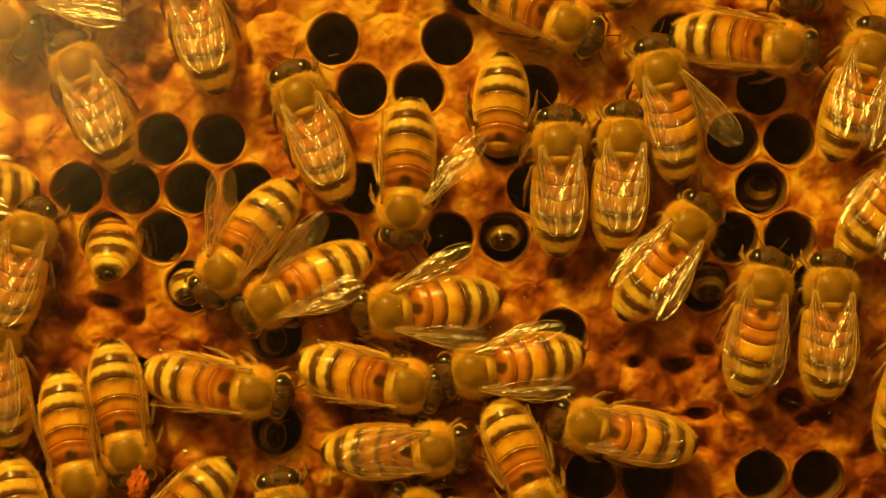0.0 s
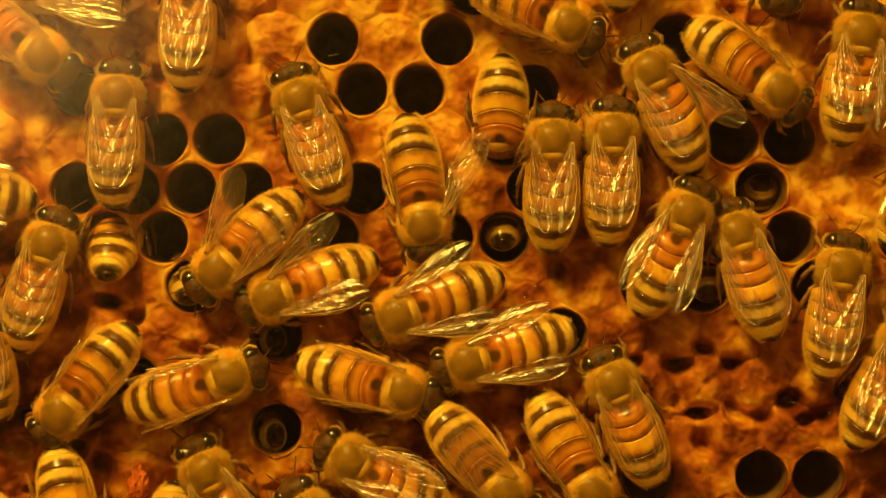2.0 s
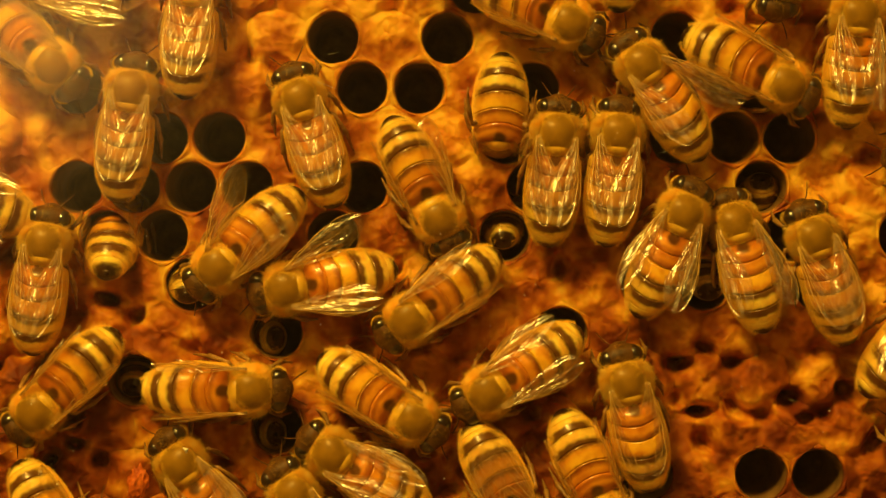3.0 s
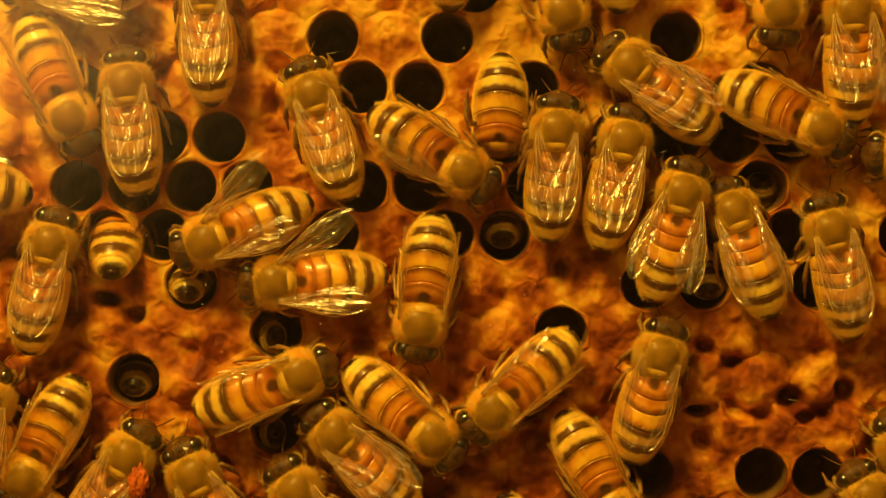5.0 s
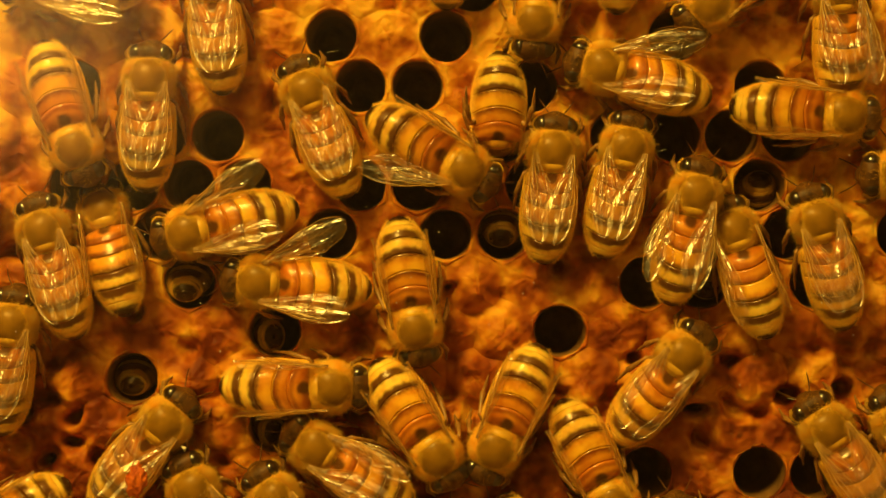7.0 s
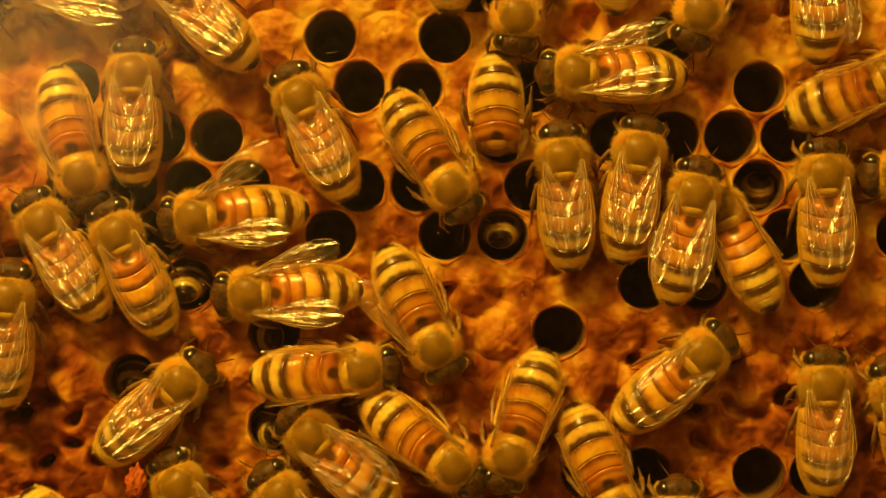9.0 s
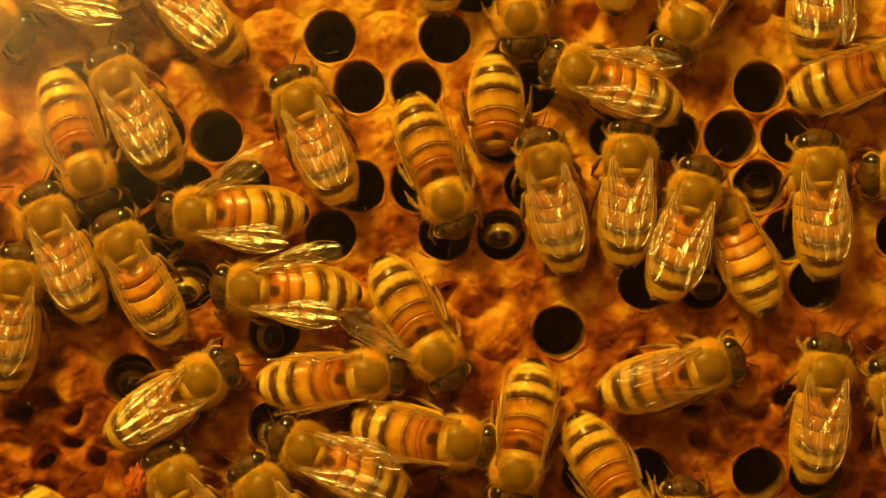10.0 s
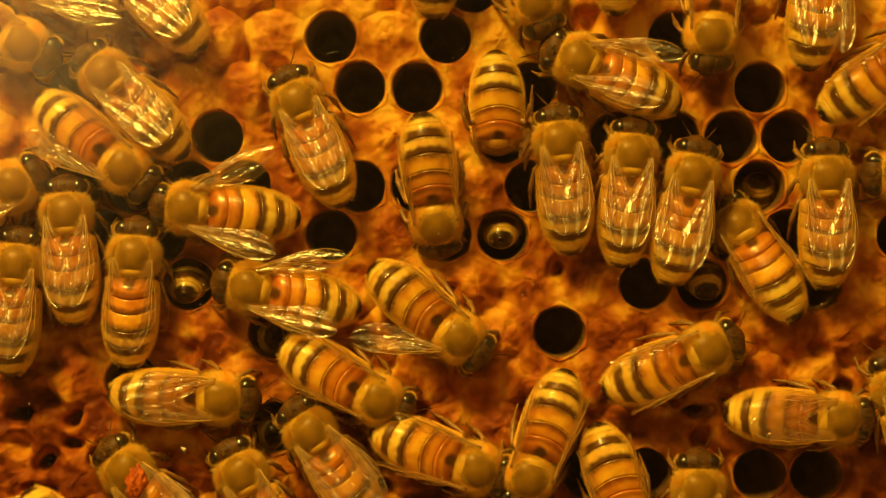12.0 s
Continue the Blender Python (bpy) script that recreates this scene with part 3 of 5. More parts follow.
def thorax_fur():
    rng, verts, faces = random.Random(11), [], []
    for _ in range(17000):
        u, a = rng.uniform(-0.4, 1.0), rng.uniform(0, math.tau)
        q = Vector((math.sqrt(1 - u * u) * math.cos(a), math.sqrt(1 - u * u) * math.sin(a), u))
        bald = (abs(q.x / 0.76) ** 2.4 + abs((q.y - 0.10) / 0.80) ** 2.4) ** (1 / 2.4) + rng.gauss(0, 0.10)
        thick = min(1.0, max(0.012, (bald - 0.86) / 0.22))
        if rng.random() > thick or (q.y < -0.72 and abs(q.x) < 0.42 and rng.random() < 0.9):
            continue
        tuft = (0.85 + 0.6 * noise.noise(q * 5)) * (1.0 + 0.35 * abs(q.x))
        d = (q + Vector((rng.gauss(0, 0.45), rng.gauss(-0.2, 0.45), rng.gauss(0.1, 0.4)))).normalized()
        hair(verts, faces, thorax_point(q), d, rng.uniform(0.18, 0.74) * tuft * (0.25 + 0.75 * thick), 0.017, rng, q)
    # a thick pale tuft on each shoulder
    for _ in range(3000):
        side, y, u = rng.choice((-1, 1)), rng.gauss(0.22, 0.28), rng.uniform(0.05, 0.62)
        wide = 1 - u * u - y * y
        if wide < 0.2:
            continue
        q = Vector((side * math.sqrt(wide), y, u))
        d = (q + Vector((rng.gauss(0, 0.25), rng.gauss(-0.1, 0.25), rng.gauss(0.35, 0.25)))).normalized()
        hair(verts, faces, thorax_point(q), d, rng.uniform(0.3, 0.62), 0.022, rng, q + Vector((0, 0.3, 0.9)))
    for _ in range(420):
        x = rng.uniform(-1.5, 1.5)
        p = Vector((x, -1.55 - rng.uniform(0, 0.35) + 0.16 * x * x, 4.2 - 0.1 * x * x + rng.uniform(-0.1, 0.25)))
        hair(verts, faces, p, Vector((rng.gauss(0, 0.35), -1, rng.gauss(0.2, 0.3))).normalized(), rng.uniform(0.15, 0.45), 0.022, rng, Vector((0, -0.4, 1)))
    return fur_mesh("fur", verts, faces)


def band_fur(s, seed, count, length, spread=0.03):
    """A fringe of short hairs that lies round the abdomen."""
    rng, verts, faces = random.Random(seed), [], []
    for _ in range(count):
        a = rng.uniform(-0.25, math.pi + 0.25)
        ss = s + rng.uniform(-spread, spread)
        r = abdomen_radius(ss) + 0.05
        p = Vector((r * math.cos(a), -1.8 - 8.5 * ss + BOW * (r * math.cos(a) / 2.5) ** 2, abdomen_axis(ss) - 0.05 + r * 0.86 * math.sin(a)))
        d = Vector((math.cos(a) * 0.16 + rng.gauss(0, 0.1), -1.0, math.sin(a) * 0.14 + rng.gauss(0, 0.06))).normalized()
        hair(verts, faces, p, d, length * rng.uniform(0.5, 1.2), 0.016, rng, Vector((math.cos(a), 0, math.sin(a))))
    return fur_mesh("hair_band", verts, faces)


def side_fringe():
    """Pale hairs that stand out along both flanks of the abdomen."""
    rng, verts, faces = random.Random(31), [], []
    for _ in range(2800):
        side, a, s = rng.choice((-1, 1)), rng.gauss(0.10, 0.30), rng.uniform(0.05, 0.98)
        r = abdomen_radius(s) + 0.03
        x = side * r * math.cos(a)
        p = Vector((x, -1.8 - 8.5 * s + BOW * (x / 2.5) ** 2, abdomen_axis(s) - 0.05 + r * 0.8 * math.sin(a)))
        d = Vector((side * rng.uniform(0.3, 1.0), -rng.uniform(0.5, 1.2), rng.gauss(0.1, 0.3))).normalized()
        hair(verts, faces, p, d, rng.uniform(0.14, 0.40), 0.019, rng, Vector((side * math.cos(a), 0, math.sin(a) + 0.8)))
    return fur_mesh("side_fringe", verts, faces)


def head_fur():
    rng, verts, faces = random.Random(5), [], []
    for _ in range(500):
        a = rng.uniform(0, math.tau)
        u = rng.uniform(0.1, 1)
        q = Vector((math.sqrt(1 - u * u) * math.cos(a), math.sqrt(1 - u * u) * math.sin(a), u))
        p = Vector((q.x * 1.0, 2.42 + q.y * 1.05, 2.75 + q.z * 1.36))
        hair(verts, faces, p, (q + Vector((0, 0.2, 0.2))).normalized(), rng.uniform(0.10, 0.34), 0.019, rng)
    # a fine fringe round the rim of the head, behind and beside the eyes
    for _ in range(1500):
        a, z = rng.uniform(-2.2, 2.2), rng.uniform(1.9, 3.2)
        p = Vector((2.0 * math.sin(a), 2.45 - 1.05 * math.cos(a) + rng.uniform(-0.05, 0.1), z))
        hair(verts, faces, p, Vector((math.sin(a) * 0.9, -0.5 * math.cos(a), 0.5)) + Vector((rng.gauss(0, 0.2), rng.gauss(0, 0.2), rng.gauss(0, 0.2))), rng.uniform(0.1, 0.30), 0.018, rng)
    return fur_mesh("fur", verts, faces)


def wing_outline(length, width):
    """Leading edge and trailing edge of a wing that points along -y, its root at the origin."""
    rows = []
    for i in range(25):
        t = i / 24
        body = width * (0.15 + 0.85 * math.sin(min(1.0, t / 0.66) * math.pi / 2) ** 1.4)
        tip = math.sqrt(max(0.0, 1 - max(0.0, (t - 0.58) / 0.42) ** 2.4))
        lead = 0.10 * width * math.sin(t * math.pi) + 0.02
        rows.append((-t * length, lead - 0.42 * width * (1 - tip), lead - 0.42 * width * (1 - tip) - body * tip))
    return rows


def wing_mesh(length, width, side, curl):
    """The membrane. It lies in the x-y plane; the leading edge is on the outer side."""
    bm = bmesh.new()
    rows = []
    for y, a, b in wing_outline(length, width):
        row = []
        for j in range(13):
            f = j / 12
            x = a + (b - a) * f
            z = curl * (0.20 * math.sin(f * math.pi) + 0.11 * math.sin(f * 15 + y * 0.5)) + 0.05 * noise.noise(Vector((x * 1.3, y * 0.8, length)))
            row.append(Vector((x * side, y, z)) * MM)
        rows.append(row)
    grid_mesh(bm, rows, closed=False)
    return mesh_of("membrane", bm, WING)


def vein_mesh(length, width, side, curl, spokes):
    bm = bmesh.new()
    rows = wing_outline(length, width)

    def at(i, f):
        y, a, b = rows[i]
        x = a + (b - a) * f
        z = curl * (0.20 * math.sin(f * math.pi) + 0.11 * math.sin(f * 15 + y * 0.5)) + 0.05 * noise.noise(Vector((x * 1.3, y * 0.8, length)))
        return Vector((x * side, y, z + 0.03))
    for f0, f1, last, r in spokes:
        pts = [at(i, f0 + (f1 - f0) * (i / last) ** 1.2 + 0.018 * math.sin(i * 0.9 + f0 * 20)) for i in range(0, last + 1)]
        tube(bm, pts, [r * (1 - 0.65 * i / last) for i in range(last + 1)], 5)
    for i, f0, f1 in ((8, 0.14, 0.38), (10, 0.15, 0.42), (12, 0.40, 0.66), (14, 0.14, 0.42), (16, 0.42, 0.7), (18, 0.15, 0.45), (9, 0.66, 0.88), (18, 0.45, 0.72)):
        tube(bm, [at(i, f0), at(i + 2, (f0 + f1) / 2), at(i, f1)], [0.016] * 3, 4)
    return mesh_of("veins", bm, VEIN)


def leg_mesh(side, root, knee, ankle, foot):
    bm = bmesh.new()
    pts = [Vector((p[0] * side, p[1], p[2])) for p in (root, knee, ankle, foot)]
    line, rad = [], []
    for a, b, r0, r1 in ((pts[0], pts[1], 0.22, 0.27), (pts[1], pts[2], 0.19, 0.30), (pts[2], pts[3], 0.21, 0.07)):
        for i in range(4):
            t = i / 3
            line.append(a.lerp(b, 0.03 + 0.94 * t))
            rad.append(r0 + (r1 - r0) * t if i not in (0,) else r0 * 0.8)
    tube(bm, line, rad, 7)
    return mesh_of("leg", bm, LEG)


def build_bee():
    bee = new("honey_bee")
    # head, eyes and feelers
    bm = bmesh.new()
    ellipsoid(bm, (0, 2.42, 2.70), (2.04, 1.16, 1.34), None, 28, 16)
    ellipsoid(bm, (0, 3.20, 2.1), (0.95, 0.6, 1.0), None, 14, 8)
    for x, y in ((0, 2.62), (-0.26, 2.34), (0.26, 2.34)):
        ellipsoid(bm, (x, y, 3.98), (0.13, 0.13, 0.12), None, 8, 6)
    head = part("head", bm, FACE, bee)
    for s in (-1, 1):
        bm = bmesh.new()
        ellipsoid(bm, (1.12 * s, 2.40, 3.08), (0.74, 0.86, 0.78), Matrix.Rotation(radians(-20 * s), 4, "Z") @ Matrix.Rotation(radians(24 * s), 4, "Y"), 22, 14)
        part("eye", bm, EYE_BLACK, head, "glossy black compound eye")
        bm = bmesh.new()
        tube(bm, [(0.3 * s, 3.2, 2.2), (0.7 * s, 3.6, 2.1), (0.95 * s, 3.9, 1.9), (1.3 * s, 4.4, 1.3), (1.6 * s, 4.9, 0.6)], [0.055, 0.055, 0.06, 0.06, 0.04], 6)
        part("antenna", bm, FACE, head)
    part("fur", head_fur(), FUR, head)
    # thorax with its back plates
    bm = bmesh.new()
    for v in bmesh.ops.create_uvsphere(bm, u_segments=36, v_segments=22, radius=1)["verts"]:
        v.co = thorax_point(v.co.copy(), 0.04) * MM
    thorax = part("thorax", bm, SCUTUM, bee, "olive brown thorax with yellow fur")
    bm = bmesh.new()
    ellipsoid(bm, (0, -1.75, 2.9), (1.2, 0.9, 1.15), None, 16, 10)
    part("waist", bm, FACE, thorax, "dark brown waist")
    bm = bmesh.new()
    ellipsoid(bm, (0, -1.30, 4.08), (1.22, 0.72, 0.66), Matrix.Rotation(radians(30), 4, "X"), 24, 12)
    part("back_plate", bm, PLATE, thorax, "amber back plate")
    part("fur", thorax_fur(), FUR, thorax)
    # abdomen in overlapping rings
    bounds = [0.0, 0.25, 0.41, 0.60, 0.77, 0.90, 1.0]
    for i, (a, b) in enumerate(zip(bounds, bounds[1:])):
        ring = part("abdomen_segment", segment_mesh(a, b, 0.02 * (i == 0)), ABDOMEN, bee)
        if i < 2:
            part("hair_band", band_fur((a + b) / 2 + 0.05, 20 + i, 220, 0.14, 0.07), FUR, ring)
        if i in (2, 3, 4):
            part("hair_band", band_fur((0.55, 0.715, 0.872)[i - 2], i, 520, 0.18), FUR, ring)
    part("side_fringe", side_fringe(), FUR, bee, "pale hair along the flanks")
    # wings
    for s in (-1, 1):
        fore = part("forewing", wing_mesh(8.5, 2.85, s, 1.0), WING, bee, "clear veined forewing")
        part("veins", vein_mesh(8.5, 2.85, s, 1.0, ((0.02, 0.02, 23, 0.052), (0.1, 0.16, 19, 0.038), (0.34, 0.44, 20, 0.034), (0.6, 0.74, 18, 0.028), (0.84, 0.93, 14, 0.032), (0.99, 0.99, 23, 0.018))), VEIN, fore)
        hind = part("hindwing", wing_mesh(5.9, 1.9, s, 0.7), WING, bee, "clear veined hindwing")
        part("veins", vein_mesh(5.9, 1.9, s, 0.7, ((0.02, 0.02, 23, 0.045), (0.4, 0.5, 20, 0.032), (0.75, 0.8, 15, 0.03))), VEIN, hind)
        fore.location, hind.location = (1.85 * s * MM, -0.25 * MM, 4.45 * MM), (1.85 * s * MM, -0.9 * MM, 4.3 * MM)
    # legs
    for s in (-1, 1):
        part("leg", leg_mesh(s, (1.0, 1.3, 1.8), (2.15, 1.9, 2.3), (2.45, 2.6, 1.2), (2.3, 3.5, 0.10)), LEG, bee)
        part("leg", leg_mesh(s, (1.3, 0.0, 1.7), (2.75, -0.3, 2.5), (3.1, -1.2, 1.3), (3.3, -2.2, 0.10)), LEG, bee)
        part("leg", leg_mesh(s, (1.2, -1.2, 1.7), (2.55, -2.3, 2.6), (3.0, -4.1, 1.5), (3.1, -5.7, 0.10)), LEG, bee)
    return bee


WING_SETS = {"fold": (-1,), "half": (13,), "splay": (36,), "flank": (3, 78)}


def wing_pose(ob, fan, roll=None):
    """The pose of a wing that is opened by fan degrees; an open wing tips its leading edge up."""
    s = 1 if ob.location.x > 0 else -1
    k = min(1.0, max(0.0, fan / 30))
    lift, roll = (-12 + 5 * k, 4 - 17 * k) if roll is None else (-2, roll)
    if ob.name.startswith("hindwing"):
        fan, lift = fan + 7, lift + 2
    x, y, z = ob.location
    return pose(x, y, z, 0, 0, fan * s) @ pose(0, 0, 0, lift, roll * s, 0)


def wings_of(bee, side):
    """The two wings of one side."""
    return [ob for ob in bee.children if ob.name.split(".")[0] in ("forewing", "hindwing") and (ob.location.x > 0) == (side == "right")]


def set_wings(bee, left, right):
    """Opens each side's wings: by the name of a wing set."""
    for side, kind in (("left", left), ("right", right)):
        for ob in wings_of(bee, side):
            ob.matrix_basis = wing_pose(ob, *WING_SETS[kind])


def beat(bee, side, rows):
    """Keys the opening of one side's wings: seconds and degrees."""
    for ob in wings_of(bee, side):
        walk(ob, [(t, wing_pose(ob, *opened)) for t, *opened in rows])


LABELS = {"fold": "amber and black striped honey bee with folded wings on the comb",
          "half": "amber and black striped honey bee with half-open glinting wings",
          "flank": "shiny orange and black striped honey bee, wings along its flanks",
          "splay": "striped golden honey bee with clear wings spread wide",
          "cell": "striped honey bee deep in a cell, abdomen outwards"}


def bend_abdomen(bee, degrees):
    """Tips the abdomen down at the waist."""
    hinge = Vector((0, -1.8, 4.4)) * MM
    for ob in bee.children:
        if ob.name.split(".")[0] in ("abdomen_segment", "side_fringe"):
            ob.matrix_basis = Matrix.Translation(hinge) @ Matrix.Rotation(radians(degrees), 4, "X") @ Matrix.Translation(-hinge)


def own_tone(bee, rng):
    """Each bee has its own lightness and its own breadth of dark bands."""
    tone = (rng.uniform(0.3, 1.0), rng.choice((0.0, 0.0, 0.15, 0.3, 0.7)), 0.5, 1)
    for ob in bee.children_recursive:
        ob.color = tone


def make_bees():
    rng = random.Random(77)
    model = build_bee()
    tagged(model, LABELS["fold"], "bee", "bees on the comb")
    bees = {}
    for i, (name, left, right) in enumerate(BEES):
        bee = model if i == 0 else copy_thing(model, Matrix())
        set_wings(bee, left, right)
        kind = left if left == right else "half"
        tagged(bee, LABELS[kind])
        own_tone(bee, rng)
        bees[name] = bee
    bend_abdomen(bees["b07"], 72)
    for x, z, heading, lift, dip in CELL_BEES:
        bee = copy_thing(model, Matrix())
        set_wings(bee, "fold", "fold")
        tagged(bee, LABELS["cell"])
        own_tone(bee, rng)
        for ob in bee.children:
            ob.color[0], ob.color[1] = 0.0, 1.0
        bee.scale = (0.86, 0.86, 0.86)
        bee.matrix_basis = on_comb(x, z, heading, lift + 0.4, dip) @ Matrix.Diagonal((0.86, 0.86, 0.86, 1))
    return bees


# bees that sit in cells with only the abdomen showing
CELL_BEES = [
    (-23.66, -3.87, 90, -8.52, 72),
    (5.58, 1.19, 90, -10.32, 72),
    (29.98, 5.70, 270, -11.72, 72),
    (24.63, -3.31, 90, -9.09, 70),
    (-15.21, -17.46, 180, -10.63, 78),
    (-15.19, -8.48, 180, -10.33, 78),
    (-29.06, -13.87, 90, -11.61, 80),
]
BEES = [
    ("b01", "half", "half"),
    ("b02", "splay", "fold"),
    ("b03", "fold", "fold"),
    ("b04", "fold", "fold"),
    ("b05", "fold", "fold"),
    ("b06", "splay", "half"),
    ("b07", "flank", "flank"),
    ("b08", "fold", "fold"),
    ("b09", "fold", "fold"),
    ("b10", "fold", "splay"),
    ("b11", "flank", "flank"),
    ("b12", "flank", "flank"),
    ("b13", "fold", "half"),
    ("b14", "half", "half"),
    ("b15", "half", "half"),
    ("b16", "fold", "fold"),
    ("b17", "fold", "fold"),
    ("b18", "half", "half"),
    ("b19", "fold", "splay"),
    ("b20", "half", "splay"),
    ("b21", "half", "splay"),
    ("b23", "fold", "fold"),
    ("b24", "fold", "fold"),
    ("b25", "flank", "flank"),
    ("b26", "flank", "flank"),
    ("b27", "flank", "flank"),
    ("b28", "half", "half"),
    ("b29", "fold", "fold"),
    ("b30", "flank", "flank"),
    ("b31", "fold", "fold"),
    ("b32", "fold", "half"),
    ("b33", "half", "half"),
    ("b34", "flank", "flank"),
    ("b50", "fold", "fold"),
    ("b36", "fold", "fold"),
    ("b37", "half", "half"),
    ("b44", "fold", "fold"),
    ("b45", "flank", "flank"),
    ("b46", "flank", "flank"),
    ("b47", "flank", "flank"),
    ("b49", "flank", "flank"),
    ("b51", "fold", "fold"),
    ("b52", "fold", "fold"),
    ("b53", "fold", "fold"),
    ("b54", "fold", "fold"),
    ("b55", "fold", "fold"),
    ("b56", "fold", "fold"),
    ("b58", "flank", "flank"),
]


def build_flake():
    """A crumb of resin that sticks to the inside of the glass."""
    bm = bmesh.new()
    bmesh.ops.create_icosphere(bm, subdivisions=4, radius=1)
    for v in bm.verts:
        q = v.co.copy()
        k = 1 + 0.35 * noise.noise(q * 2.2 + Vector((4, 1, 0))) + 0.18 * noise.noise(q * 5)
        v.co = Vector((q.x * 0.85 * k, max(-0.62, q.y * 0.7 * k), q.z * 1.4 * k + 0.25 * q.x)) * MM
    ob = new("resin_flake", mesh_of("resin_flake", bm, FLAKE))
    ob.location = (-26.8 * MM, -8.88 * MM, -20.7 * MM)
    tagged(ob, "rough orange crumb of resin stuck to the glass", "debris")


def build_chip():
    """A thin three-cornered chip of pale wax on the inside of the glass."""
    bm = bmesh.new()
    low = [bm.verts.new(Vector((x, y, z)) * MM) for y in (0.0, -0.18) for x, z in ((-0.28, 0.26), (0.30, 0.16), (0.12, -0.34))]
    bm.faces.new(low[:3])
    bm.faces.new(low[3:][::-1])
    for k in range(3):
        bm.faces.new((low[k], low[(k + 1) % 3], low[3 + (k + 1) % 3], low[3 + k]))
    bmesh.ops.bevel(bm, geom=list(bm.edges), offset=0.05 * MM, segments=2, affect="EDGES")
    ob = new("wax_chip", mesh_of("wax_chip", bm, DUST))
    ob.location = (-22.6 * MM, -9.3 * MM, -17.8 * MM)
    tagged(ob, "small pale chip of wax stuck to the glass", "debris")


def build_dust():
    """Pale specks and hair-thin scratches on the inside of the glass."""
    rng, bm = random.Random(21), bmesh.new()
    for _ in range(150):
        x, z, r = rng.uniform(-40, 40), rng.uniform(-22, 22), rng.choice((0.03, 0.03, 0.04, 0.06))
        ellipsoid(bm, (x, -9.48, z), (r, 0.02, r * rng.uniform(0.8, 1.6)), None, 6, 4)
    for _ in range(4):
        x, z, a, n = rng.uniform(-38, 38), rng.uniform(-21, 21), rng.uniform(-0.6, 0.6), rng.uniform(0.6, 2.2)
        tube(bm, [(x, -9.49, z), (x + n * math.cos(a), -9.49, z + n * math.sin(a))], [0.012, 0.006], 4)
    tagged(new("dust", mesh_of("dust", bm, DUST)), "pale dust specks on the glass", "dust", "", "stuff")


build_comb()
BEE = make_bees()
build_flake()
build_chip()
build_dust()


